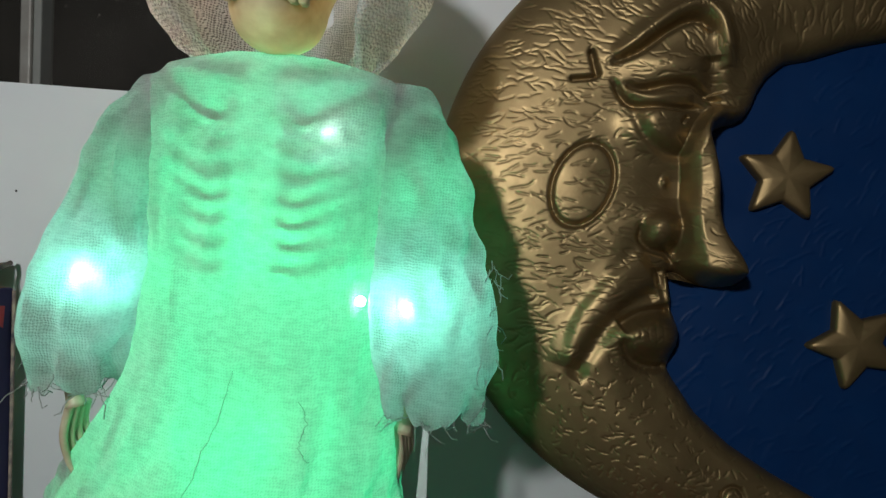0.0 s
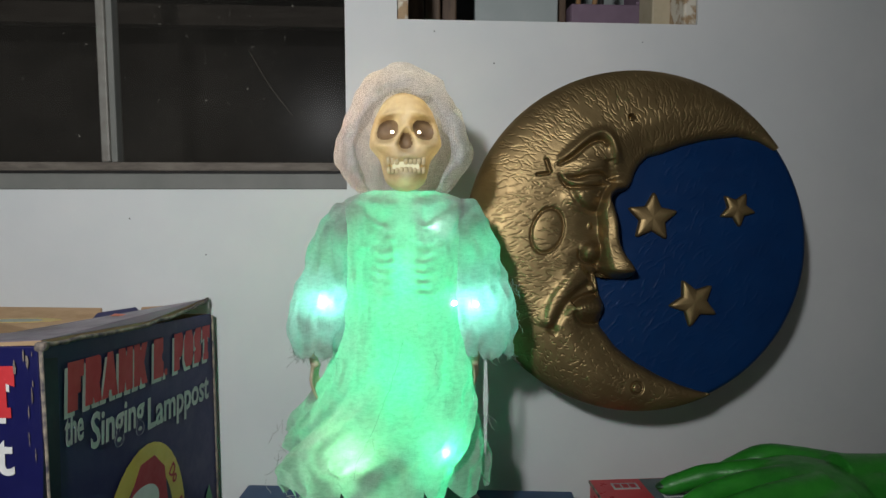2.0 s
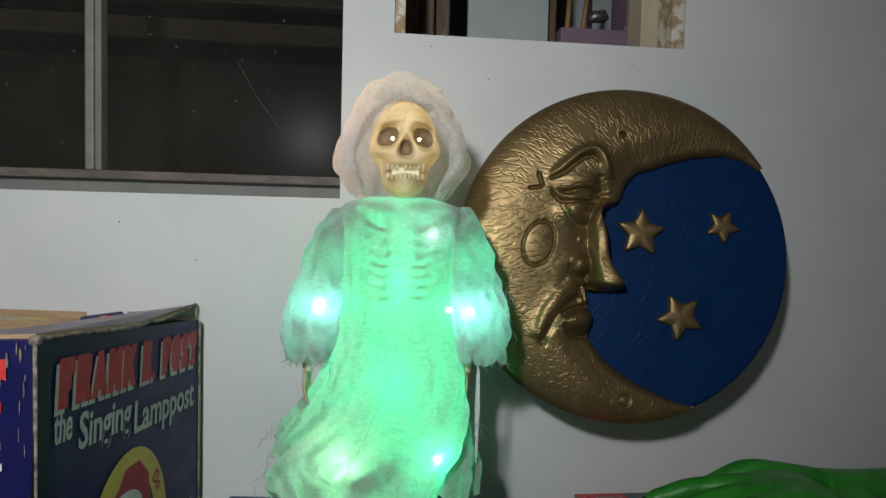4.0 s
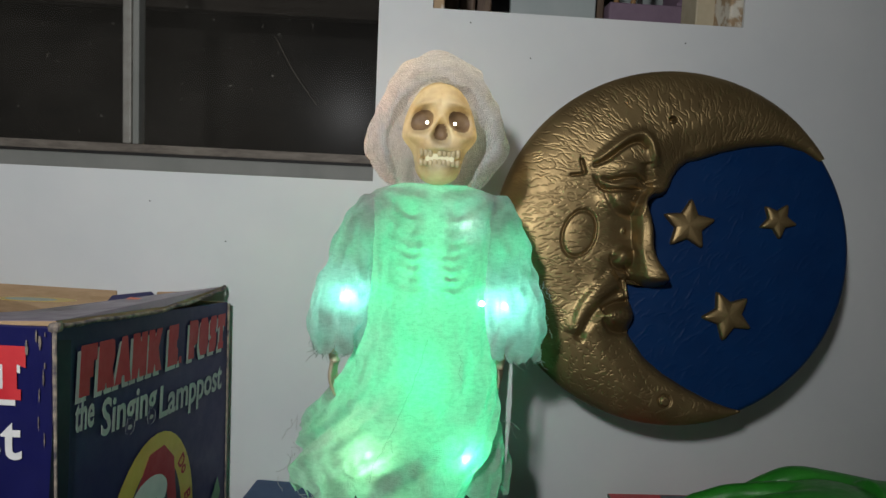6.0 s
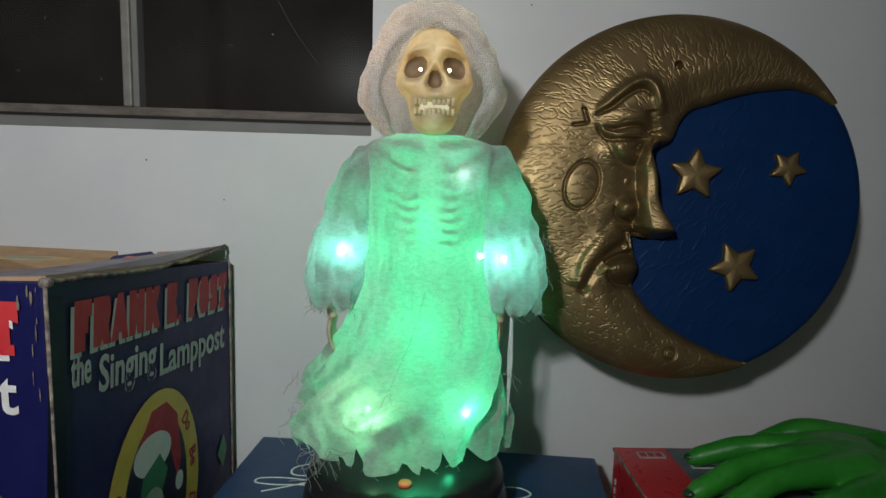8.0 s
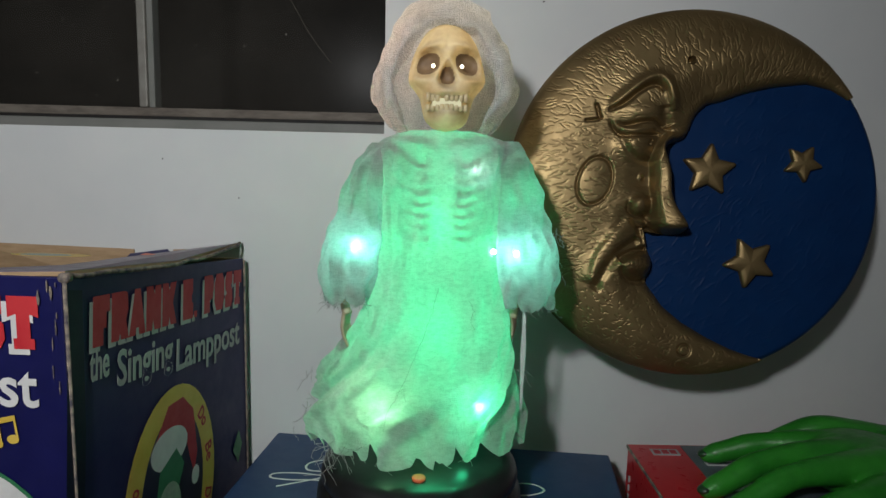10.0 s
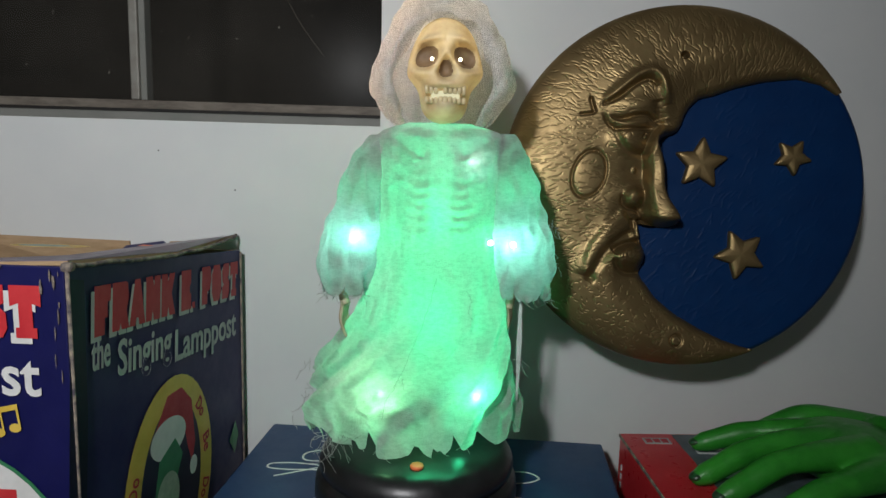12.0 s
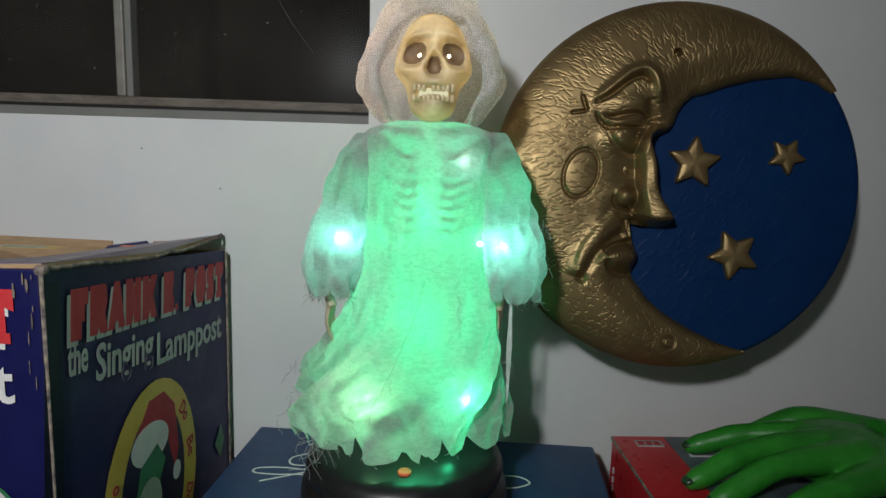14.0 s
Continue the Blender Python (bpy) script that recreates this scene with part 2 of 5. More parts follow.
# ---- mesh helpers ----
def mesh(name, verts, faces, mats, indices=None, smooth=False):
    me = bpy.data.meshes.new(name)
    me.from_pydata([tuple(v) for v in verts], [], [tuple(int(i) for i in f) for f in faces])
    for m in mats:
        me.materials.append(m)
    if indices is not None:
        me.polygons.foreach_set("material_index", np.asarray(indices, dtype=np.int32))
    if smooth:
        me.polygons.foreach_set("use_smooth", np.ones(len(me.polygons), dtype=bool))
    me.update()
    return me


def thing(name, label, category, place=(0, 0, 0), kind="", group="", turn=0.0):
    ob = new(name)
    ob.empty_display_size = 0.02
    ob.matrix_world = pose(*place, 0, 0, turn)
    return tagged(ob, label, category, group, kind)


def under(ob, parent):
    if parent:
        ob.parent = parent
    return ob


def part(name, bm, material, parent, label="", smooth=False):
    """Links a bmesh as one mesh object under a thing or under a part."""
    me = bpy.data.meshes.new(name)
    bm.to_mesh(me)
    bm.free()
    me.materials.append(material)
    if smooth:
        me.polygons.foreach_set("use_smooth", np.ones(len(me.polygons), dtype=bool))
    ob = under(new(name, me), parent)
    return tagged(ob, label)


def block(lo, hi, bevel=0.0, segments=2):
    """A bmesh box from corner to corner, with rounded edges."""
    bm = bmesh.new()
    bmesh.ops.create_cube(bm, size=1)
    for v in bm.verts:
        v.co = [(lo[i] + hi[i]) / 2 + v.co[i] * (hi[i] - lo[i]) for i in range(3)]
    if bevel:
        bmesh.ops.bevel(bm, geom=bm.edges[:], offset=bevel, segments=segments, affect="EDGES", profile=0.5)
    return bm


def slab(corners, normal, thick, bevel=0.0):
    """A bmesh sheet with these corners, thickened against its normal."""
    bm = bmesh.new()
    n = Vector(normal).normalized() * thick
    a = [bm.verts.new(Vector(c)) for c in corners]
    b = [bm.verts.new(Vector(c) - n) for c in corners]
    k = len(a)
    bm.faces.new(a)
    bm.faces.new(b[::-1])
    for i in range(k):
        bm.faces.new((a[i], b[i], b[(i + 1) % k], a[(i + 1) % k]))
    bmesh.ops.recalc_face_normals(bm, faces=bm.faces[:])
    if bevel:
        bmesh.ops.bevel(bm, geom=bm.edges[:], offset=bevel, segments=2, affect="EDGES", profile=0.5)
    return bm


def lathe(profile, segments=72):
    bm = bmesh.new()
    rings = []
    for r, z in profile:
        rings.append([bm.verts.new((r * math.cos(2 * math.pi * i / segments), r * math.sin(2 * math.pi * i / segments), z)) for i in range(segments)])
    for a, b in zip(rings, rings[1:]):
        for i in range(segments):
            j = (i + 1) % segments
            bm.faces.new((a[i], a[j], b[j], b[i]))
    bm.faces.new(rings[-1])
    bm.faces.new(rings[0][::-1])
    return bm


def grid_faces(rows, cols, closed=True, start=0):
    r = np.arange(rows - 1)[:, None]
    c = np.arange(cols if closed else cols - 1)[None, :]
    d = (c + 1) % cols
    return np.stack([r * cols + c, r * cols + d, (r + 1) * cols + d, (r + 1) * cols + c], -1).reshape(-1, 4) + start


def tube(points, radii, sides=8):
    """Verts and faces of a round tube along points, closed at both ends."""
    pts = [Vector(p) for p in points]
    if not hasattr(radii, "__len__"):
        radii = [radii] * len(pts)
    verts, side = [], None
    for i, p in enumerate(pts):
        way = (pts[min(i + 1, len(pts) - 1)] - pts[max(i - 1, 0)]).normalized()
        if side is None:
            side = way.cross(Vector((0, 0, 1)) if abs(way.z) < 0.9 else Vector((1, 0, 0))).normalized()
        side = (side - way * side.dot(way)).normalized()
        up = way.cross(side)
        for k in range(sides):
            a = 2 * math.pi * k / sides
            verts.append(p + (side * math.cos(a) + up * math.sin(a)) * radii[i])
    faces = [tuple(f) for f in grid_faces(len(pts), sides)]
    faces.append(tuple(range(sides))[::-1])
    faces.append(tuple(range((len(pts) - 1) * sides, len(pts) * sides)))
    return verts, faces


def bezier(points, steps=6):
    """A smooth line through points."""
    p = [Vector(q) for q in points]
    out = []
    for i in range(len(p) - 1):
        a, b, c, d = p[max(i - 1, 0)], p[i], p[i + 1], p[min(i + 2, len(p) - 1)]
        for k in range(steps):
            t = k / steps
            out.append(0.5 * ((2 * b) + (c - a) * t + (2 * a - 5 * b + 4 * c - d) * t * t + (3 * b - a - 3 * c + d) * t ** 3))
    out.append(p[-1])
    return out


def stroke_part(name, points, radius, material, parent, label="", sides=8):
    v, f = tube(points, radius, sides)
    ob = under(new(name, mesh(name, v, f, [material], smooth=True)), parent)
    return tagged(ob, label)


def lettering(name, text, size, material, parent, m, width=0.0, label="", squeeze=1.0):
    """Words as a thin raised mesh; m puts the text's own plane in place."""
    data = bpy.data.curves.new(name, "FONT")
    data.body, data.size, data.extrude, data.align_x = text, size, 0.0001, "LEFT"
    data.resolution_u = 3
    data.offset = 0.018 * size
    tmp = bpy.data.objects.new("tmp_text", data)
    scene.collection.objects.link(tmp)
    bpy.context.view_layer.update()
    me = bpy.data.meshes.new_from_object(tmp.evaluated_get(bpy.context.evaluated_depsgraph_get()))
    bpy.data.objects.remove(tmp)
    me.name = name
    me.materials.clear()
    me.materials.append(material)
    xs = [v.co.x for v in me.vertices]
    lo, hi = min(xs), max(xs)
    k = width / (hi - lo) if width else squeeze
    me.transform(m @ Matrix.Diagonal((k, 1, 1, 1)) @ Matrix.Translation((-lo, 0, 0)))
    ob = under(new(name, me), parent)
    return tagged(ob, label)


# ---- the room ----
WALL_Y, SILL, EDGE = 0.51, 1.3208, -0.140
ROOM = (-1.9, 1.7, -2.3, 2.45)
TABLE_Z = 0.75


def structure(name, bm, material, label, category):
    return tagged(part(name, bm, material, None), label, category, kind="structure")


structure("floor", block((ROOM[0], ROOM[2], -0.1), (ROOM[1], 1.2, 0)), FLOOR, "dark brown boarded floor under the table", "floor")
structure("ceiling", block((ROOM[0], ROOM[2], ROOM[3]), (ROOM[1], 1.2, ROOM[3] + 0.1)), CEILING, "plain white painted ceiling", "ceiling")
structure("wall_west", block((ROOM[0] - 0.1, ROOM[2], 0), (ROOM[0], 1.2, ROOM[3])), WALL, "plain pale grey painted wall", "wall")
structure("wall_east", block((ROOM[1], ROOM[2], 0), (ROOM[1] + 0.1, 1.2, ROOM[3])), WALL, "plain pale grey painted wall", "wall")
structure("wall_south", block((ROOM[0] - 0.1, ROOM[2] - 0.1, 0), (ROOM[1] + 0.1, ROOM[2], ROOM[3])), WALL, "plain pale grey painted wall", "wall")

# the wall behind the things: a deep window recess and a small opening go through it
NX0, NX1, NZ0, NZ1 = -0.076, 0.306, 1.530, 1.86
WIN_L, WIN_TOP, WIN_Y = -1.60, 2.10, 1.04
wall_bm = bmesh.new()


def wall_block(lo, hi):
    b = block(lo, hi)
    tmp = bpy.data.meshes.new("tmp")
    b.to_mesh(tmp)
    b.free()
    wall_bm.from_mesh(tmp)
    bpy.data.meshes.remove(tmp)


T = 0.055
wall_block((ROOM[0], WALL_Y, 0), (WIN_L, WIN_Y + 0.1, ROOM[3]))
wall_block((WIN_L, WALL_Y, 0), (EDGE, WIN_Y + 0.1, SILL))
wall_block((WIN_L, WALL_Y, WIN_TOP), (EDGE, WIN_Y + 0.1, ROOM[3]))
wall_block((EDGE, WALL_Y, 0), (ROOM[1], WALL_Y + T, NZ0))
wall_block((EDGE, WALL_Y, NZ1), (ROOM[1], WALL_Y + T, ROOM[3]))
wall_block((EDGE, WALL_Y, NZ0), (NX0, WALL_Y + T, NZ1))
wall_block((NX1, WALL_Y, NZ0), (ROOM[1], WALL_Y + T, NZ1))
wall_block((EDGE, WALL_Y + T, 0), (EDGE + 0.03, WIN_Y + 0.1, ROOM[3]))
north = structure("wall_north", wall_bm, WALL, "pale blue-grey painted wall with a deep window recess", "wall")

for x_, z_ in ((-0.030, 1.516), (0.235, 1.507), (0.045, 1.478), (-0.405, 1.285), (-0.315, 1.240)):
    hole = part("nail_hole", lathe([(0.0009, 0.0), (0.0008, 0.0004)], 10), HOLE, north)
    hole.matrix_basis = pose(x_, WALL_Y - 0.0001, z_, 90, 0, 0)
# window in the recess
win = thing("window_1", "dusty aluminium window with dark night panes", "window", (0, 0, 0), kind="structure")
part("apron", block((WIN_L, WIN_Y - 0.012, SILL), (EDGE, WIN_Y + 0.06, 1.352), 0.002), REVEAL, win, "grey-green painted lower frame")
part("gasket", block((WIN_L, WIN_Y - 0.016, 1.352), (EDGE, WIN_Y + 0.05, 1.357)), GASKET, win, "black rubber strip")
part("bottom_rail", block((WIN_L, WIN_Y - 0.006, 1.357), (EDGE, WIN_Y + 0.05, 1.374), 0.002), RAIL, win, "dusty brown bottom rail")
part("mullion", block((-0.653, WIN_Y - 0.010, 1.374), (-0.636, WIN_Y + 0.04, WIN_TOP), 0.003), ALUMINIUM, win, "dull aluminium mullion")
part("mullion_lip", block((-0.636, WIN_Y - 0.004, 1.374), (-0.624, WIN_Y + 0.03, WIN_TOP), 0.002), REVEAL, win, "pale mullion lip")
part("jamb", block((EDGE - 0.02, WIN_Y - 0.004, 1.374), (EDGE, WIN_Y + 0.04, WIN_TOP), 0.002), ALUMINIUM, win)
part("top_rail", block((WIN_L, WIN_Y - 0.006, WIN_TOP - 0.03), (EDGE, WIN_Y + 0.05, WIN_TOP), 0.002), RAIL, win)
for x0, x1, dy in ((WIN_L, -0.66, 0.012), (-0.636, EDGE - 0.02, 0.022)):
    p = part("pane", block((x0, WIN_Y + dy, 1.372), (x1, WIN_Y + dy + 0.003, WIN_TOP - 0.028)), GLASS, win, "dusty glass pane")
    p.visible_shadow = False
structure("backdrop", block((-3.2, 2.3, 0.3), (1.2, 2.35, 3.2)), NIGHT, "dark yard at night behind the window", "backdrop")
eaves = thing("roof_eaves", "dark timber eaves outside the window", "eaves", (0, 0, 0), kind="structure")
for k in range(2):
    part("beam", block((-2.6, 1.75 + 0.1 * k, 1.92 - 0.09 * k), (0.6, 1.80 + 0.1 * k, 1.985 - 0.09 * k), 0.004), BEAM, eaves)
rng = random.Random(5)
v, f = tube(bezier([(-0.37, WIN_Y + 0.018, 1.60), (-0.33, WIN_Y + 0.018, 1.53), (-0.285, WIN_Y + 0.018, 1.47)]), 0.0004, 5)
tagged(under(new("scratch", mesh("scratch", v, f, [RAIL], smooth=True)), win), "fine scratch on the glass")

# opening with a cupboard space behind it
recess = thing("wall_opening", "small raw opening in the wall with worn timber jambs", "opening", (0, 0, 0), kind="structure")
part("jamb", block((NX0, WALL_Y + 0.004, NZ0), (NX0 + 0.014, WALL_Y + 0.14, NZ1), 0.002), CHIPPED, recess, "chipped timber jamb")
part("jamb", block((NX1 - 0.017, WALL_Y + 0.002, NZ0), (NX1, WALL_Y + 0.05, NZ1), 0.003), CHIPPED, recess, "chipped painted jamb edge")
part("post", block((NX1 - 0.040, WALL_Y + 0.05, NZ0 - 0.01), (NX1 + 0.02, WALL_Y + 0.10, NZ1), 0.002), CREAM, recess, "cream painted post")
part("back_board", block((-0.13, 1.02, 1.35), (0.75, 1.05, 2.1)), PANEL_GREY, recess, "grey-green back board")
part("side_board", block((0.62, WALL_Y + T, 1.35), (0.64, 1.02, 2.1)), PANEL_GREY, recess)
part("shelf_board", block((-0.108, WALL_Y + T, 1.42), (0.62, 1.02, 1.44)), WOOD_DARK, recess)
part("top_board", block((-0.108, WALL_Y + T, 2.1), (0.64, 1.05, 2.12)), WOOD_DARK, recess)
plank = thing("plank", "dark stained timber planks leaning in the cupboard", "plank", (0, 0, 0))
for k in range(3):
    part("board", block((-0.060 + 0.026 * k, 0.66 + 0.02 * k, 1.44), (-0.036 + 0.026 * k, 0.70 + 0.02 * k, 1.98), 0.003), WOOD_DARK, plank)
sheet = tagged(part("board_sheet", block((0.044, 0.70, 1.44), (0.172, 0.712, 1.95), 0.002), PANEL_GREY, None), "grey painted board standing in the cupboard", "board")
dark = tagged(part("dark_board", block((0.176, 0.72, 1.44), (0.19, 0.80, 1.95), 0.002), WOOD_DARK, None), "narrow dark board standing on edge", "board")
crate = thing("mauve_carton", "mauve cardboard carton standing in the cupboard", "carton", (0, 0, 0))
part("front", block((0.193, 0.70, 1.44), (0.385, 0.706, 1.605), 0.002), MAUVE, crate)
part("side", block((0.193, 0.706, 1.44), (0.199, 0.90, 1.605), 0.002), MAUVE, crate)
part("back", block((0.199, 0.894, 1.44), (0.385, 0.90, 1.605), 0.002), MAUVE, crate)
part("top", block((0.295, 0.700, 1.605), (0.385, 0.900, 1.610), 0.001), MAUVE, crate)
tagged(part("mauve_bag", block((0.307, 0.715, 1.610), (0.372, 0.80, 1.80), 0.008), MAUVE, None), "dusky mauve bundle on the carton", "bundle")
for x0, lean, mat_, nm, lb in ((0.212, 0.012, BRUSH_WOOD, "paint_brush", "worn wooden paint brush handle"), (0.228, 0.028, BRUSH_WOOD, "paint_brush", "worn wooden paint brush handle"), (0.258, 0.0, GASKET, "screwdriver", "black handled tool standing upright")):
    v, f = tube([(x0, 0.76, 1.44), (x0 + lean * 0.6, 0.76, 1.60), (x0 + lean, 0.76, 1.70)], [0.004, 0.0045, 0.0035], 10)
    tagged(new(nm, mesh(nm, v, f, [mat_], smooth=True)), lb, "tool", group="tools in the carton")
v, f = tube([(0.252, 0.752, 1.632), (0.262, 0.750, 1.638), (0.278, 0.750, 1.640), (0.284, 0.752, 1.634)], [0.006, 0.010, 0.011, 0.006], 12)
tagged(new("putty_knife", mesh("putty_knife", v, f, [STEEL], smooth=True)), "dull steel scraper head", "tool", group="tools in the carton")

# table under the things
table = thing("work_table", "dark wooden work table against the wall", "table", (0, 0, 0))
part("tabletop", block((-1.05, 0.02, TABLE_Z - 0.03), (0.95, WALL_Y - 0.004, TABLE_Z), 0.003), TABLE, table)
for x in (-0.98, 0.84):
    for y in (0.05, WALL_Y - 0.09):
        part("leg", block((x, y, 0), (x + 0.05, y + 0.05, TABLE_Z - 0.03), 0.003), TABLE, table)

# lamp over the table, behind the camera's path
lamp = thing("hanging_lamp", "white metal shade lamp hanging from the ceiling", "lamp", (LAMP[0], LAMP[1], LAMP[2] - 0.03))
shade = part("shade", lathe([(0.03, 0.20), (0.05, 0.19), (0.13, 0.10), (0.128, 0.098), (0.048, 0.186), (0.03, 0.196)], 40), CEILING, lamp, "white enamel shade", True)
stroke_part("cord", [(0, 0, 0.2), (0, 0, ROOM[3] - LAMP[2])], 0.003, GASKET, lamp)


# ---- moon plaque ----
MC, MR = Vector((0.1990, 0.4248, 1.2628)), 0.1990     # middle of the blue disc, and its radius
MOON_LEAN, MOON_TURN = 7.42, -6.08                   # it hangs with its top against the wall


def smoothstep(a, b, x):
    t = np.clip((x - a) / (b - a), 0.0, 1.0)
    return t * t * (3 - 2 * t)


def distance_to_line(u, w, pts):
    """Distance of each (u, w) to a line through pts, with the share of its length."""
    best = np.full(u.shape, 9.0)
    share = np.zeros(u.shape)
    total = len(pts) - 1
    for i in range(total):
        ax, az = pts[i][0], pts[i][1]
        bx, bz = pts[i + 1][0], pts[i + 1][1]
        dx, dz = bx - ax, bz - az
        k = np.clip(((u - ax) * dx + (w - az) * dz) / (dx * dx + dz * dz + 1e-12), 0, 1)
        d = np.hypot(u - ax - k * dx, w - az - k * dz)
        nearer = d < best
        best = np.where(nearer, d, best)
        share = np.where(nearer, (i + k) / total, share)
    return best, share


def ridge(u, w, pts, width, height, ease=0.15):
    d, s = distance_to_line(u, w, bezier2(pts))
    return height * np.exp(-(d / width) ** 2) * np.minimum(1, np.minimum(s, 1 - s) / ease + 0.15)


def bezier2(pts):
    return [(p.x, p.y) for p in bezier([(a, b, 0) for a, b in pts], 5)]


def lump(u, w, centre, a, b, height, tilt=0.0, power=2.0):
    c, s = math.cos(tilt), math.sin(tilt)
    du, dw = u - centre[0], w - centre[1]
    x, y = (c * du + s * dw) / a, (-s * du + c * dw) / b
    return height * np.exp(-(x * x + y * y) ** (power / 2))


# inner edge of the crescent from horn to horn: across, up
PROFILE = [
    (0.1623, 0.1038), (0.1453, 0.1144), (0.1195, 0.1203), (0.0845, 0.1162), (0.0542, 0.1088), (0.0287, 0.0990), (0.0155, 0.0962), (0.0050, 0.0861),
    (-0.0000, 0.0767), (-0.0027, 0.0673), (-0.0072, 0.0598), (-0.0131, 0.0559), (-0.0204, 0.0538), (-0.0263, 0.0499), (-0.0279, 0.0443), (-0.0246, 0.0369),
    (-0.0217, 0.0264), (-0.0200, 0.0171), (-0.0196, 0.0078), (-0.0186, -0.0027), (-0.0157, -0.0120), (-0.0111, -0.0199), (-0.0059, -0.0272), (-0.0020, -0.0340),
    (-0.0011, -0.0402), (-0.0058, -0.0447), (-0.0149, -0.0469), (-0.0240, -0.0472), (-0.0334, -0.0444), (-0.0397, -0.0403), (-0.0465, -0.0386), (-0.0463, -0.0436),
    (-0.0448, -0.0498), (-0.0433, -0.0573), (-0.0417, -0.0648), (-0.0390, -0.0709), (-0.0369, -0.0771), (-0.0378, -0.0847), (-0.0412, -0.0930), (-0.0428, -0.0981),
    (-0.0401, -0.1036), (-0.0349, -0.1097), (-0.0238, -0.1249), (-0.0022, -0.1421), (0.0248, -0.1572), (0.0509, -0.1691), (0.0718, -0.1756), (0.0840, -0.1782),
]
knots = np.array(PROFILE)
COLS, ROWS_N = 1240, 290
share = np.concatenate([[0], np.cumsum(np.hypot(*np.diff(knots, axis=0).T))])
share = share / share[-1]
sample = np.linspace(0, 1, COLS)
inner = np.stack([np.interp(sample, share, knots[:, i]) for i in (0, 1)], 1)
first, last = (math.atan2(knots[k][1], knots[k][0]) for k in (0, -1))
straight = np.interp(sample, [0.0, 0.22, 0.50, 0.68, 1.0], [0.0, 0.25, 0.52, 0.66, 1.0])
ang = first + (last % (2 * math.pi) - first) * straight
for _ in range(16):
    inner[1:-1] = 0.25 * inner[:-2] + 0.5 * inner[1:-1] + 0.25 * inner[2:]
    ang[1:-1] = 0.25 * ang[:-2] + 0.5 * ang[1:-1] + 0.25 * ang[2:]
outer = np.stack([np.cos(ang), np.sin(ang)], 1) * MR
v01 = np.linspace(0, 1, ROWS_N)
U = outer[None, :, 0] * (1 - v01[:, None]) + inner[None, :, 0] * v01[:, None]
W = outer[None, :, 1] * (1 - v01[:, None]) + inner[None, :, 1] * v01[:, None]
rim = np.hypot(U, W)
to_inner, _ = distance_to_line(U, W, [tuple(p) for p in inner[::10]])
to_outer = MR - rim


def groove(pts, width, depth, ease=0.15):
    global h
    h = h - ridge(U, W, pts, width, depth, ease)


def swell(pts, width, height, ease=0.15, flat=2.0):
    global h
    d, s = distance_to_line(U, W, bezier2(pts))
    h = h + height * np.exp(-(d / width) ** flat) * np.minimum(1, np.minimum(s, 1 - s) / ease + 0.15)


# the nose stands out with a sharp near edge
NOSE_EDGE = [(-0.0296, 0.0598), (-0.0375, 0.0447), (-0.0436, 0.0315), (-0.0418, 0.0161), (-0.0416, -0.0025), (-0.0392, -0.0161), (-0.0367, -0.0303)]
edge_u = np.interp(-W, [-b for _, b in NOSE_EDGE], [a for a, _ in NOSE_EDGE])
along_nose = smoothstep(0.068, 0.050, W) * smoothstep(-0.054, -0.036, W)
on_nose = smoothstep(-0.0100, 0.0010, U - edge_u) * along_nose
body = 0.023 * np.sqrt(np.clip(1 - (1 - np.clip(to_outer / 0.075, 0, 1)) ** 2, 0, 1))
h = (body + 0.003) * (0.56 * np.sqrt(np.clip(1 - (1 - np.clip(to_inner / 0.011, 0, 1)) ** 2, 0, 1)) + 0.44 * np.maximum(smoothstep(0.0, 0.042, to_inner), on_nose * smoothstep(0.0, 0.008, to_inner)))
roll_off = np.sqrt(np.clip(1 - (1 - np.clip(to_inner / 0.007, 0, 1)) ** 2, 0, 1))
h += 0.0090 * smoothstep(-0.0050, 0.0060, U - edge_u) * along_nose * roll_off
h += lump(U, W, (-0.0177, -0.0328), 0.015, 0.014, 0.0060) * roll_off
swell([(-0.0507, 0.0300), (-0.0515, 0.0096), (-0.0495, -0.0080)], 0.016, -0.0065, 0.45)
h -= lump(U, W, (-0.0700, 0.0200), 0.022, 0.022, 0.0030)
# brow, lid, eye and the pouch under it
h += lump(U, W, (-0.0527, 0.1025), 0.034, 0.030, 0.0050)
swell([(-0.0919, 0.0867), (-0.0723, 0.1033), (-0.0563, 0.1160), (-0.0425, 0.1200), (-0.0331, 0.1140), (-0.0270, 0.1000), (-0.0227, 0.0847)], 0.0052, 0.0070)
groove([(-0.0942, 0.0830), (-0.0767, 0.0914), (-0.0619, 0.1035), (-0.0500, 0.1106), (-0.0409, 0.1108), (-0.0351, 0.1041)], 0.0024, 0.0062)
h += lump(U, W, (-0.061, 0.0819), 0.024, 0.011, 0.0050)
h += lump(U, W, (-0.0589, 0.0466), 0.021, 0.014, 0.0095, 0.0, 3.0)
groove([(-0.0838, 0.0702), (-0.0727, 0.0686), (-0.0576, 0.0721), (-0.0442, 0.0730), (-0.0329, 0.0671), (-0.0243, 0.0649)], 0.0021, 0.0055, 0.2)
groove([(-0.0907, 0.0725), (-0.0854, 0.0633), (-0.0778, 0.0579), (-0.0631, 0.0577), (-0.0478, 0.0587), (-0.0375, 0.0602)], 0.0020, 0.0052, 0.2)
swell([(-0.0830, 0.0665), (-0.0700, 0.0632), (-0.0560, 0.0650), (-0.0420, 0.0655)], 0.0030, 0.0026)
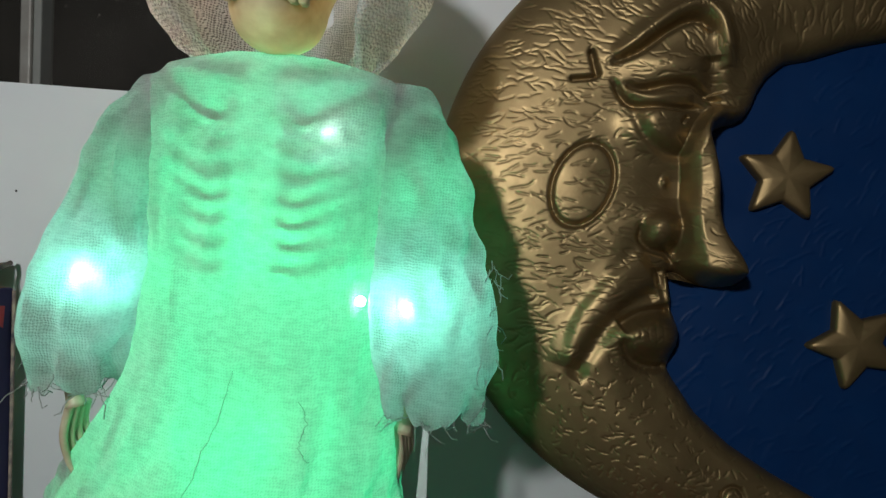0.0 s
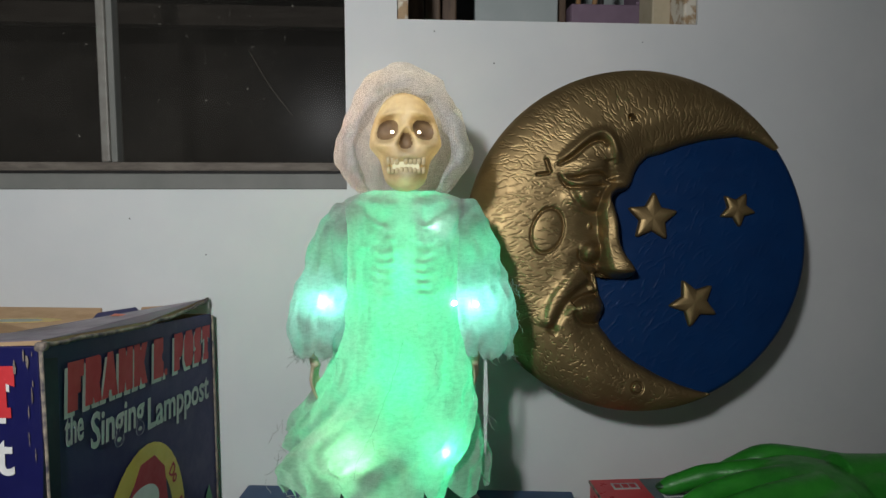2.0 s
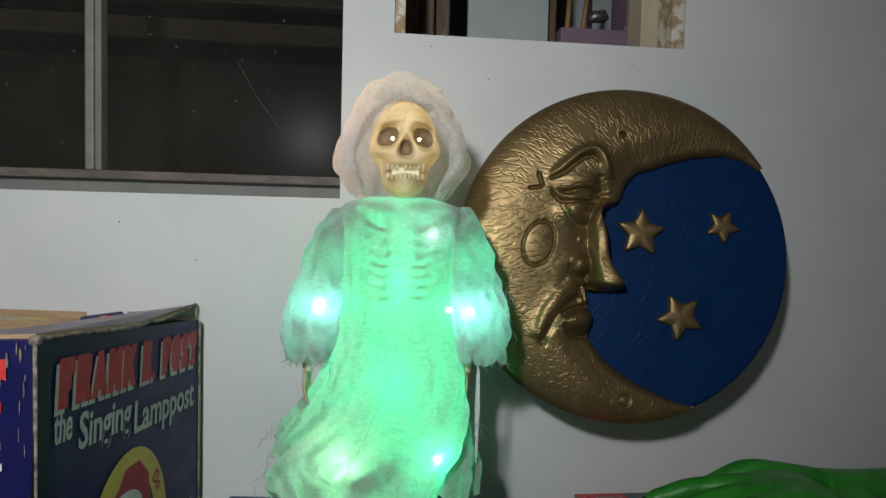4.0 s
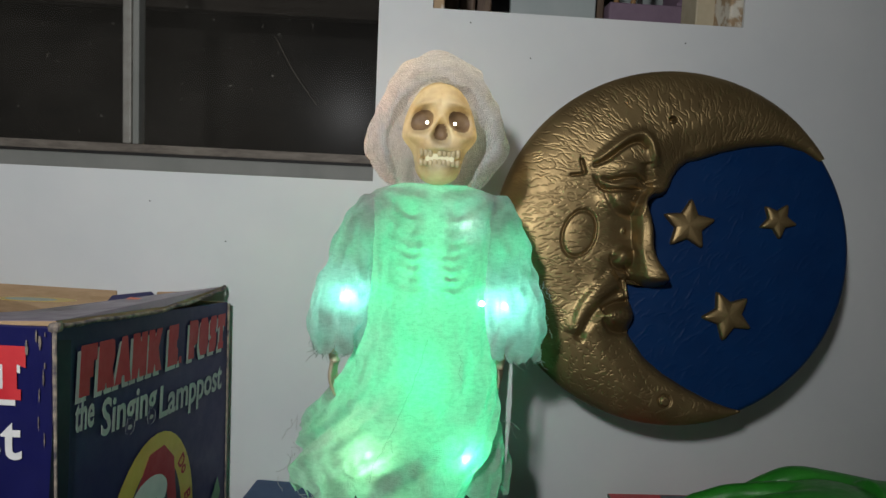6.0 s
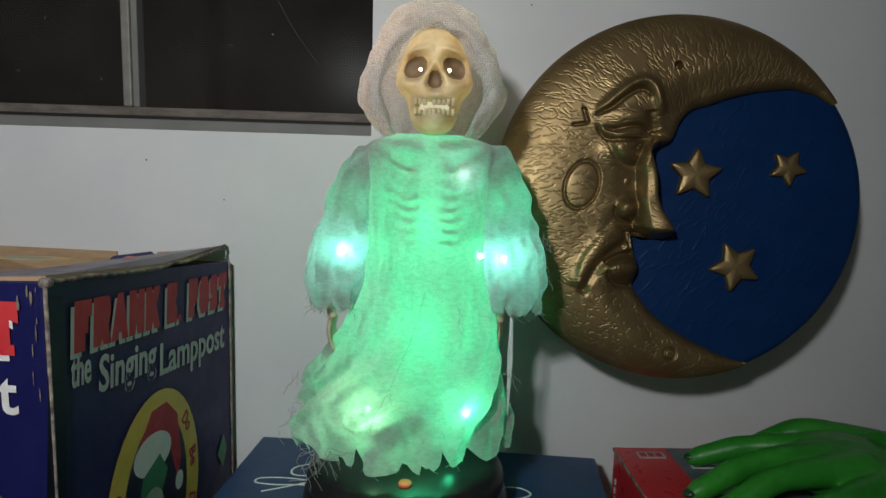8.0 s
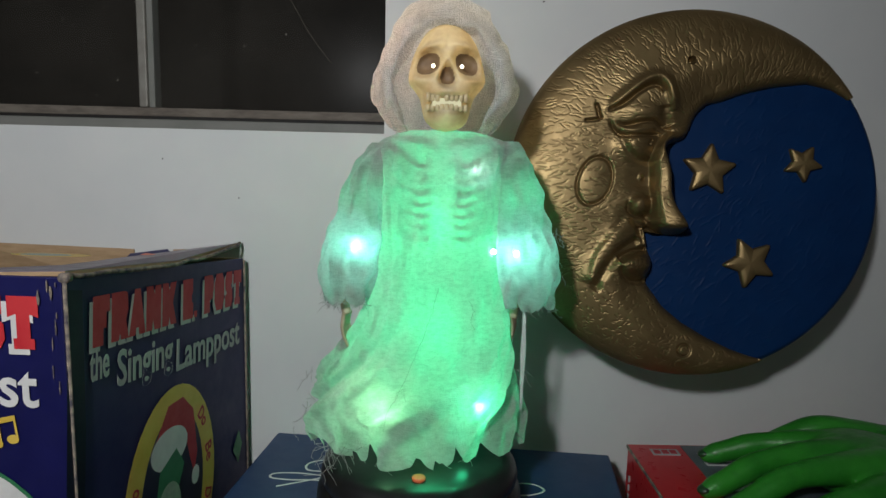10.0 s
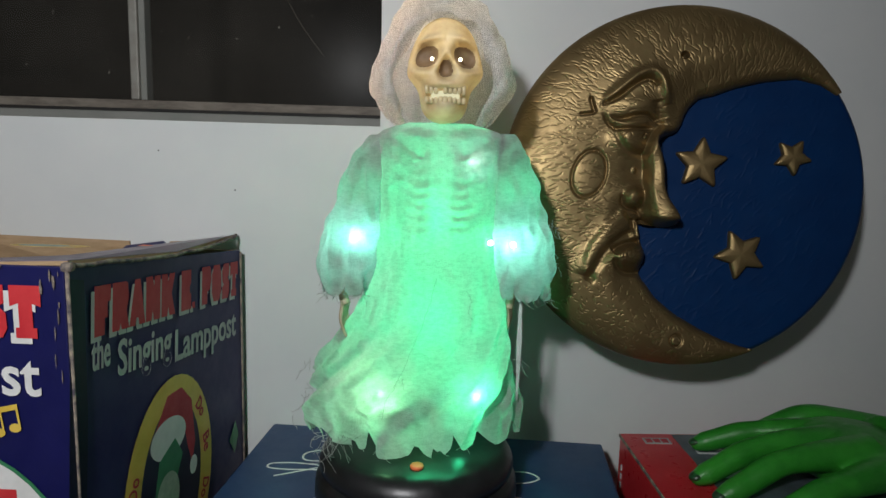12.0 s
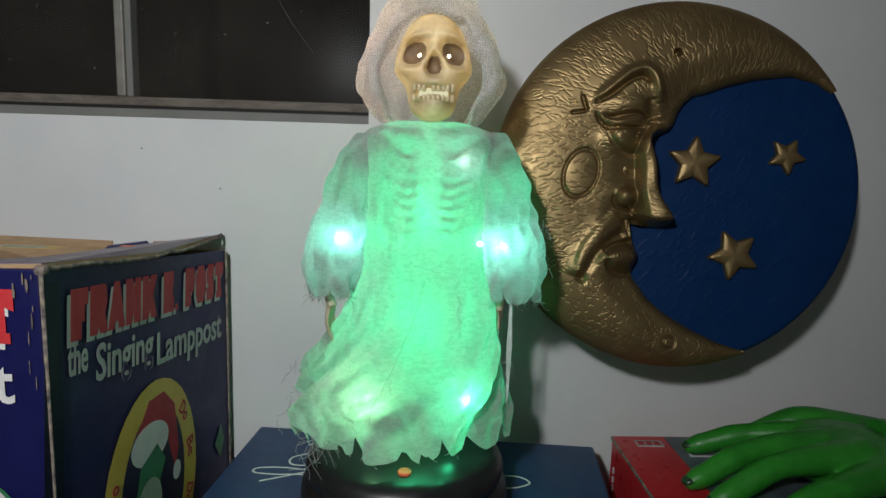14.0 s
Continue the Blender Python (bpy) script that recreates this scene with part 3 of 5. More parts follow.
groove([(-0.0790, 0.0560), (-0.0710, 0.0413), (-0.0583, 0.0324), (-0.0461, 0.0315), (-0.0421, 0.0396)], 0.0034, 0.0042, 0.3)
groove([(-0.0492, 0.0481), (-0.0475, 0.0513), (-0.0452, 0.0538)], 0.0012, 0.0022)
groove([(-0.0345, 0.0900), (-0.0325, 0.0780), (-0.0300, 0.0690)], 0.0060, 0.0050)
# side of the nose and its wing
h += lump(U, W, (-0.0557, -0.0166), 0.0092, 0.0098, 0.0105, 0.0, 3.0)
groove([(-0.0669, -0.0127), (-0.0671, -0.0220), (-0.0595, -0.0274), (-0.0509, -0.0289), (-0.0445, -0.0343)], 0.0022, 0.0048)
swell([(-0.0516, -0.0258), (-0.0472, -0.0301), (-0.0433, -0.0343)], 0.0013, 0.0030)
h -= lump(U, W, (-0.0465, -0.0275), 0.0045, 0.0040, 0.0050)
h += lump(U, W, (-0.0551, 0.0138), 0.0022, 0.0028, 0.0028)
# fold from the nose round the mouth
swell([(-0.0579, -0.0367), (-0.0722, -0.0484), (-0.0864, -0.0633), (-0.0973, -0.0825), (-0.1033, -0.1034)], 0.0125, 0.0052, 0.12, 3.0)
groove([(-0.0682, -0.0258), (-0.0787, -0.0386), (-0.0917, -0.0522), (-0.1023, -0.0676), (-0.1078, -0.0848), (-0.1081, -0.1061)], 0.0040, 0.0012, 0.1)
groove([(-0.0536, -0.0527), (-0.0668, -0.0600), (-0.0787, -0.0705), (-0.0880, -0.0827), (-0.0943, -0.0955), (-0.1018, -0.1096)], 0.0055, 0.0056, 0.1)
groove([(-0.0548, -0.0378), (-0.0539, -0.0440), (-0.0524, -0.0514)], 0.0030, 0.0042, 0.3)
swell([(-0.0490, -0.0410), (-0.0475, -0.0500), (-0.0455, -0.0600)], 0.0022, 0.0036)
groove([(-0.0760, -0.0760), (-0.0670, -0.0694), (-0.0555, -0.0652), (-0.0445, -0.0642)], 0.0036, 0.0100, 0.1)
h += lump(U, W, (-0.0574, -0.0791), 0.0200, 0.0125, 0.0120, 0.03, 3.0) * roll_off
groove([(-0.0745, -0.0816), (-0.0672, -0.0944), (-0.0547, -0.0989), (-0.0437, -0.0973)], 0.0030, 0.0056)
for k in range(5):
    groove([(-0.0690 + 0.0045 * k, -0.0700 + 0.0008 * k), (-0.0700 + 0.0048 * k, -0.0760), (-0.0685 + 0.0046 * k, -0.0830)], 0.0008, 0.0003, 0.4)
# cheek oval, engraved mark, hanging hole and the lower fixing
co, si = math.cos(-0.31), math.sin(-0.31)
du, dw = U + 0.1041, W - 0.0083
oval_r = np.hypot((co * du + si * dw) / 0.0178, (-si * du + co * dw) / 0.0262)
h -= 0.0030 * np.exp(-((oval_r - 1) / 0.075) ** 2)
h += 0.0016 * (oval_r < 1) * (1 - oval_r ** 2)
groove([(-0.1172, 0.0725), (-0.1092, 0.0733), (-0.1006, 0.0747)], 0.0015, 0.0045)
groove([(-0.1057, 0.0920), (-0.1028, 0.0815), (-0.1000, 0.0747)], 0.0017, 0.0052)
HOLE_UW, FIX_UW = (-0.0075, 0.1385), (-0.0021, -0.1704)
h -= 0.012 * np.exp(-(np.hypot(U - HOLE_UW[0], W - HOLE_UW[1]) / 0.0034) ** 4)
ring = np.hypot(U - FIX_UW[0], W - FIX_UW[1])
h -= 0.0022 * np.exp(-((ring - 0.0062) / 0.0014) ** 2)
h += 0.0015 * (ring < 0.0055)
# short wavy hair strokes in the casting
rs = np.random.RandomState(11)
hair = np.zeros_like(h)
flat_u, flat_w = U.ravel(), W.ravel()
cell = {}
keys = np.stack([np.floor(flat_u / 0.02), np.floor(flat_w / 0.02)], 1).astype(int)
order = np.lexsort((keys[:, 1], keys[:, 0]))
starts = np.flatnonzero(np.r_[True, np.any(np.diff(keys[order], axis=0) != 0, axis=1)])
for s0, s1 in zip(starts, np.r_[starts[1:], len(order)]):
    cell[tuple(keys[order[s0]])] = order[s0:s1]
hair = hair.ravel()
made = 0
for _ in range(7200):
    cu, cw = rs.uniform(-MR, MR, 2)
    r = math.hypot(cu, cw)
    if r > MR - 0.006 or (int(cu // 0.02), int(cw // 0.02)) not in cell:
        continue
    if cw > 0.085 + 0.10 * max(0, -cu):
        way = math.atan2(cw, cu) + rs.normal(0, 0.25) + 0.3      # up to the rim at the top
        length = rs.uniform(0.009, 0.016)
    elif cw < -0.095:
        way = rs.uniform(0, math.pi)                             # every way on the chin
        length = rs.uniform(0.003, 0.007)
    else:
        way = 0.12 * math.sin(cw * 60) + rs.normal(0, 0.35)      # across the cheek
        length = rs.uniform(0.007, 0.014)
    bend = rs.normal(0, 0.5)
    pts = []
    for k in range(5):
        t = (k / 4 - 0.5) * length
        a = way + bend * (k / 4 - 0.5)
        pts.append((cu + t * math.cos(a), cw + t * math.sin(a)))
    near = [cell[(i, j)] for i in range(int((cu - 0.01) // 0.02), int((cu + 0.01) // 0.02) + 1) for j in range(int((cw - 0.01) // 0.02), int((cw + 0.01) // 0.02) + 1) if (i, j) in cell]
    idx = np.concatenate(near)
    d, s = distance_to_line(flat_u[idx], flat_w[idx], pts)
    taper = np.minimum(1, np.minimum(s, 1 - s) * 5)
    hair[idx] = np.maximum(hair[idx], np.exp(-(d / 0.00062) ** 2) * taper)
    made += 1
    if made > 1900:
        break
hair = hair.reshape(h.shape)
relief = smoothstep(0.002, 0.008, to_outer) * smoothstep(0.001, 0.006, to_inner)
smooth_spot = np.exp(-(np.hypot(U + 0.052, W - 0.012) / 0.026) ** 2)
h = h - 0.00040 * hair * relief * (1 - 0.8 * smooth_spot)
verts = np.stack([U, -h, W], -1).reshape(-1, 3)
faces = grid_faces(ROWS_N, COLS, closed=False)

moon = thing("moon_wall_plaque", "round bronze crescent moon plaque with blue starry field on the wall", "wall plaque")
moon.matrix_world = pose(MC.x, MC.y, MC.z, -MOON_LEAN, 0, MOON_TURN)
# the rims drop back to the disc
edge_in = np.stack([inner[:, 0], np.full(COLS, 0.001), inner[:, 1]], 1)
verts_all = np.concatenate([verts, edge_in])
strip = np.stack([np.arange(COLS - 1) + (ROWS_N - 1) * COLS, np.arange(1, COLS) + (ROWS_N - 1) * COLS, np.arange(1, COLS) + ROWS_N * COLS, np.arange(COLS - 1) + ROWS_N * COLS], 1)
under(new("crescent", mesh("crescent", verts_all, np.concatenate([faces, strip])[:, ::-1], [BRONZE], smooth=True)), moon)["label"] = "bronze painted crescent face with moulded hair strokes"


def disc_front():
    """The blue field: a shallow dish with fine raised strokes, and its thick rim."""
    rr = np.concatenate([np.linspace(0, 0.97, 240), np.linspace(0.975, 1, 8)])
    aa = np.linspace(0, 2 * math.pi, 720, endpoint=False)
    u, w = MR * rr[:, None] * np.cos(aa), MR * rr[:, None] * np.sin(aa)
    y = 0.0045 * np.clip((rr[:, None] - 0.972) / 0.028, 0, 1) ** 2 + 0 * u
    rs2 = np.random.RandomState(4)
    fu, fw, fy = u.ravel(), w.ravel(), y.ravel()
    for _ in range(420):
        a, r = rs2.uniform(-2.4, 1.2), MR * math.sqrt(rs2.uniform(0.0, 0.85))
        cu, cw, way, ln = r * math.cos(a), r * math.sin(a), 0.8 + rs2.normal(0, 0.3), rs2.uniform(0.003, 0.006)
        idx = np.flatnonzero((np.abs(fu - cu) < 0.008) & (np.abs(fw - cw) < 0.008))
        if len(idx):
            d, s = distance_to_line(fu[idx], fw[idx], [(cu - ln * math.cos(way), cw - ln * math.sin(way)), (cu, cw + 0.001), (cu + ln * math.cos(way), cw + ln * math.sin(way))])
            fy[idx] -= 0.00028 * np.exp(-(d / 0.0007) ** 2)
    vs = np.stack([fu, fy, fw], 1)
    back = np.stack([MR * 0.985 * np.cos(aa), np.full(720, 0.030), MR * 0.985 * np.sin(aa)], 1)
    back2 = np.stack([MR * 0.93 * np.cos(aa), np.full(720, 0.046), MR * 0.93 * np.sin(aa)], 1)
    vs = np.concatenate([vs, back, back2])
    n = len(rr) + 2
    fs = grid_faces(n, 720)
    ob = under(new("disc", mesh("disc", vs, fs, [BLUE, BRONZE], smooth=True)), moon)
    ob["label"] = "deep blue painted disc"
    idx = np.zeros(len(fs), dtype=np.int32)
    centre = vs[fs].mean(axis=1)
    rimmed = (np.arange(len(fs)) // 720 >= len(rr) - 1)
    a = np.degrees(np.arctan2(centre[:, 2], centre[:, 0])) % 360
    idx[rimmed & (a > 32.6) & (a < 295.2)] = 1
    ob.data.polygons.foreach_set("material_index", idx)
    return ob


disc_front()
part("back_plate", lathe([(MR * 0.93, 0.0), (MR * 0.93, 0.004)], 90), HOLE, moon).matrix_basis = pose(0, 0.047, 0, 90, 0, 0)
part("hanging_hole", lathe([(0.0036, 0.0), (0.0036, 0.001)], 24), HOLE, moon).matrix_basis = pose(HOLE_UW[0], -0.0125, HOLE_UW[1], 90, 0, 0)


def star(place, radius, tilt, height):
    """A raised five-pointed star with rounded tips and a domed face."""
    n, vs = 100, []
    levels = [(1.0, 0.0), (0.985, 0.62), (0.94, 0.88), (0.86, 1.0), (0.5, 1.10), (0.15, 1.14)]
    for s, lift in levels:
        for k in range(n):
            a = 2 * math.pi * k / n
            p = (a * 5 / (2 * math.pi)) % 1.0
            tip = abs(p - 0.5) * 2                       # 1 at a point, 0 in a notch
            phi, b_ = (1 - tip) * math.pi / 5, 0.50
            r = b_ * math.sin(math.pi / 5) / (math.sin(phi) + b_ * math.sin(math.pi / 5 - phi))
            r = min(r, 0.93)
            vs.append((s * r * radius * math.cos(a + tilt), -height * lift, s * r * radius * math.sin(a + tilt)))
    vs.append((0, -height * 1.15, 0))
    fs = [tuple(f) for f in grid_faces(len(levels), n)]
    fs += [((len(levels) - 1) * n + k, (len(levels) - 1) * n + (k + 1) % n, len(vs) - 1) for k in range(n)]
    ob = under(new("star", mesh("star", vs, [f[::-1] for f in fs], [BRONZE], smooth=True)), moon)
    ob.matrix_basis = pose(place[0], 0.0005, place[1])
    ob["label"] = "raised bronze star"


star((0.0204, 0.0253), 0.0318, radians(85.8), 0.0075)
star((0.1184, 0.0353), 0.0224, radians(60.7), 0.0065)
star((0.0671, -0.0735), 0.0306, radians(116.1), 0.0075)


# ---- skeleton figurine in a gauze robe ----
class Joined:
    """Collects pieces into one mesh with several materials."""

    def __init__(self):
        self.v, self.f, self.m, self.mats = [], [], [], []

    def add(self, verts, faces, material):
        if material not in self.mats:
            self.mats.append(material)
        start, k = len(self.v), self.mats.index(material)
        self.v.extend(tuple(p) for p in verts)
        self.f.extend(tuple(int(i) + start for i in f) for f in faces)
        self.m.extend([k] * len(faces))

    def link(self, name):
        return new(name, mesh(name, self.v, self.f, self.mats, self.m, smooth=True))


fig = Joined()
DX, DY = -0.072, 0.335
rf = np.random.RandomState(3)


def wrinkle(x, y, z, size, amount):
    return np.array([noise.noise(Vector((a * size, b * size, c * size))) * amount for a, b, c in zip(x.ravel(), y.ravel(), z.ravel())]).reshape(x.shape)


def robe():
    n, rows = 220, 110
    th = np.linspace(0, 2 * math.pi, n, endpoint=False)
    v = np.linspace(0, 1, rows)
    uneven = np.array([noise.noise(Vector((math.cos(a) * 2.2, math.sin(a) * 2.2, 4.0))) for a in th])
    wave = np.abs(np.sin(th * 7.5 + 2.6 * uneven + 0.4)) ** 0.5
    hem = 1.018 + 0.022 * (1 - wave) + 0.007 * uneven + 0.010 * np.clip(-np.cos(th), 0, 1)
    for k in range(16):
        hem = hem + rf.uniform(0.004, 0.016) * np.exp(-((th - rf.uniform(0, 2 * math.pi)) / rf.uniform(0.010, 0.022)) ** 2)
    z_key = [1.020, 1.045, 1.065, 1.112, 1.140, 1.170, 1.220, 1.280, 1.306, 1.314, 1.320]
    cx_key = [-0.090, -0.095, -0.096, -0.083, -0.076, -0.073, -0.074, -0.072, -0.072, -0.072, -0.072]
    a_key = [0.094, 0.100, 0.101, 0.082, 0.073, 0.064, 0.057, 0.060, 0.064, 0.054, 0.030]
    b_key = [0.072, 0.072, 0.070, 0.062, 0.056, 0.050, 0.044, 0.043, 0.036, 0.030, 0.020]
    z = 1.320 + (hem[None, :] - 1.320) * (v[:, None] ** 0.92)
    cx, a, b = (np.interp(z, z_key, k) for k in (cx_key, a_key, b_key))
    low = np.clip((1.20 - z) / 0.15, 0, 1)
    turn = th[None, :] + (1.2 - z) * 8.0 * low
    fold = 1 + low * (0.082 * np.sin(turn * 5 + 0.6) + 0.045 * np.sin(turn * 11 + 1.3) + 0.02 * np.sin(turn * 23)) + 0.012 * np.sin(th[None, :] * 17)
    x = cx + a * fold * np.sign(np.sin(th)) * np.abs(np.sin(th)) ** 0.9
    y = DY - b * fold * np.sign(np.cos(th)) * np.abs(np.cos(th)) ** 0.9
    rib = np.exp(-((x - DX) / 0.045) ** 4) * smoothstep(1.205, 1.225, z) * (1 - smoothstep(1.285, 1.296, z)) * (np.cos(th)[None, :] > 0)
    y = y - 0.0007 * rib * np.sin((z + 0.35 * np.abs(x - DX)) * 2 * math.pi / 0.0135)
    x = x + wrinkle(x, y, z, 70, 0.0022) + wrinkle(x, y, z * 0.35 + 3, 190, 0.0012)
    y = y + wrinkle(x + 5, y, z, 60, 0.0026) + wrinkle(x, y, z * 0.35 + 9, 190, 0.0014)
    fig.add(np.stack([x, y, z], -1).reshape(-1, 3), grid_faces(rows, n), GAUZE)
    return x, y, z


def sleeve(points, radii, seed):
    n, rows = 90, 70
    path = bezier(points, 12)
    line = np.array([tuple(p) for p in path])
    t = np.linspace(0, 1, len(line))
    th = np.linspace(0, 2 * math.pi, n, endpoint=False)
    cut = 0.905 + 0.080 * np.abs(np.sin(th * 2.5 + seed)) ** 0.6 + 0.030 * np.abs(np.sin(th * 7 + seed)) ** 0.5 + 0.010 * np.sin(th * 17 + seed)
    s = np.linspace(0, 1, rows)[:, None] * cut[None, :]
    cx, cy, cz = (np.interp(s, t, line[:, k]) for k in range(3))
    r = np.interp(s, np.linspace(0, 1, len(radii)), radii)
    fold = 1 + 0.07 * s * np.sin(th * 5 + seed) + 0.05 * s * np.sin(th * 9 + 2 * seed)
    x, y, z = cx + r * fold * np.cos(th), cy + 0.85 * r * fold * np.sin(th), cz + 0 * s
    x, y = x + wrinkle(x, y, z * 0.5, 110, 0.0042), y + wrinkle(x + 3, y, z * 0.5, 110, 0.0042)
    fig.add(np.stack([x, y, z], -1).reshape(-1, 3), grid_faces(rows, n), GAUZE)
    return x[-1], y[-1], z[-1]


def thread(start, length, spread, down=1.0):
    p = Vector(start)
    way = Vector((rf.normal(0, spread), rf.normal(0, spread), -down)).normalized()
    pts = [p.copy()]
    for _ in range(5):
        way = (way + Vector(rf.normal(0, 0.35, 3))).normalized()
        p = p + way * length / 5
        pts.append(p.copy())
    v, f = tube(pts, 0.00028, 4)
    fig.add(v, f, GAUZE)


rx, ry, rz = robe()
cuffs = [sleeve([(-0.122, 0.335, 1.308), (-0.139, 0.331, 1.280), (-0.150, 0.326, 1.235), (-0.158, 0.320, 1.195), (-0.160, 0.317, 1.158)], [0.016, 0.021, 0.022, 0.027, 0.028, 0.019], 0.7),
         sleeve([(-0.020, 0.335, 1.312), (-0.006, 0.331, 1.285), (0.003, 0.326, 1.240), (0.008, 0.320, 1.198), (0.010, 0.317, 1.156)], [0.016, 0.021, 0.023, 0.029, 0.030, 0.023], 2.1)]
for cx_, cy_, cz_ in cuffs:
    for k in range(0, 90, 2):
        thread((cx_[k], cy_[k], cz_[k] + 0.002), rf.uniform(0.004, 0.018), 0.5)
for k in range(34):
    thread((0.036 + rf.normal(0, 0.002), 0.317 + rf.normal(0, 0.01), rf.uniform(1.165, 1.235)), rf.uniform(0.006, 0.022), 0.35)
for k in range(0, 220, 4):
    thread((rx[-1, k], ry[-1, k], rz[-1, k] + 0.002), rf.uniform(0.003, 0.012), 0.6)
for k in range(26):
    thread((-0.165 + rf.normal(0, 0.008), 0.285 + rf.normal(0, 0.008), 1.028 + rf.normal(0, 0.005)), rf.uniform(0.012, 0.035), 0.8)
for k in range(14):
    thread((0.006 + rf.normal(0, 0.003), 0.31 + rf.normal(0, 0.01), rf.uniform(1.02, 1.12)), rf.uniform(0.008, 0.020), 0.9)
for k in range(12):
    thread((-0.196 + rf.normal(0, 0.004), 0.33 + rf.normal(0, 0.01), rf.uniform(1.04, 1.09)), rf.uniform(0.010, 0.022), 1.2)


def seam(points, radius=0.00022):
    """A dark thread in the folds of the robe's front."""
    front = ry < DY
    fx, fy_, fz = rx[front], ry[front], rz[front]
    line = bezier([(x, 0, z) for x, z in points], 8)
    out = []
    for p in line:
        k = np.argmin((fx - p.x) ** 2 + (fz - p.z) ** 2)
        out.append(Vector((p.x + rf.normal(0, 0.0005), fy_[k] - 0.0006, p.z)))
    fig.add(*tube(out, radius, 5), WIRE)


seam([(-0.074, 1.180), (-0.082, 1.150), (-0.093, 1.120), (-0.104, 1.095), (-0.118, 1.066), (-0.121, 1.050)])
seam([(-0.046, 1.168), (-0.042, 1.160), (-0.044, 1.150), (-0.040, 1.142)])
seam([(-0.112, 1.082), (-0.104, 1.090), (-0.101, 1.078)])
seam([(-0.030, 1.062), (-0.024, 1.050), (-0.022, 1.038)])


def hood():
    n = 150
    th = np.linspace(0, 2 * math.pi, n, endpoint=False)
    sx, cz = np.sin(th), np.cos(th)
    # y, half width, rise over and drop under the middle
    secs = [(0.312, 0.0400, 0.0420, 0.060), (0.302, 0.0405, 0.0430, 0.060), (0.294, 0.0410, 0.0440, 0.060), (0.288, 0.0425, 0.0460, 0.060), (0.288, 0.0465, 0.0520, 0.060),
            (0.297, 0.0525, 0.0605, 0.057), (0.309, 0.0575, 0.0665, 0.058), (0.324, 0.0605, 0.0705, 0.058), (0.340, 0.0605, 0.0715, 0.058),
            (0.357, 0.0560, 0.0680, 0.057), (0.373, 0.0460, 0.0580, 0.054), (0.385, 0.0300, 0.0400, 0.045), (0.391, 0.0100, 0.0150, 0.020)]
    dense = bezier([(s[1], s[2] * (1.0 if s[0] < 0.29 and s[2] < 0.05 else 1.06), s[3]) for s in secs], 4)
    ys = [p.x for p in bezier([(s[0], 0, 0) for s in secs], 4)]
    rows_ = []
    for (hw, up, down), y in zip(dense, ys):
        xx = hw * np.sign(sx) * np.abs(sx) ** np.where(cz < 0, 0.58, 0.85) * (1 - 0.24 * np.clip(cz, 0, 1) ** 1.5)
        zz = np.where(cz > 0, up, down) * np.sign(cz) * np.abs(cz) ** 0.95
        xx = xx * (1 + 0.13 * np.exp(-((zz + 0.012) / 0.022) ** 2))
        rows_.append(np.stack([DX + xx, np.full(n, y), 1.3665 + zz], -1))
    p = np.array(rows_)
    w1 = wrinkle(p[..., 0], p[..., 1], p[..., 2], 52, 0.0055)
    w2 = wrinkle(p[..., 0] + 7, p[..., 1], p[..., 2], 110, 0.0016)
    p[..., 0] += w1 * np.sign(p[..., 0] - DX) * 0.8 + w2
    p[..., 2] += w1 * 0.6 + w2
    p[..., 1] += w2
    open_front = np.clip((0.330 - p[..., 1]) / 0.04, 0, 1) * smoothstep(0.35, 0.95, -cz)[None, :]
    p[..., 1] += 0.060 * open_front
    p[..., 2] -= 0.006 * open_front
    fig.add(p.reshape(-1, 3), grid_faces(len(p), n), VEIL)
    for k in range(46):
        i, j = rf.randint(10, len(p) - 12), rf.randint(0, n)
        if p[i, j, 0] > DX + 0.03 or rf.rand() < 0.2:
            thread(p[i, j], rf.uniform(0.002, 0.007), 1.6, 0.2)


hood()


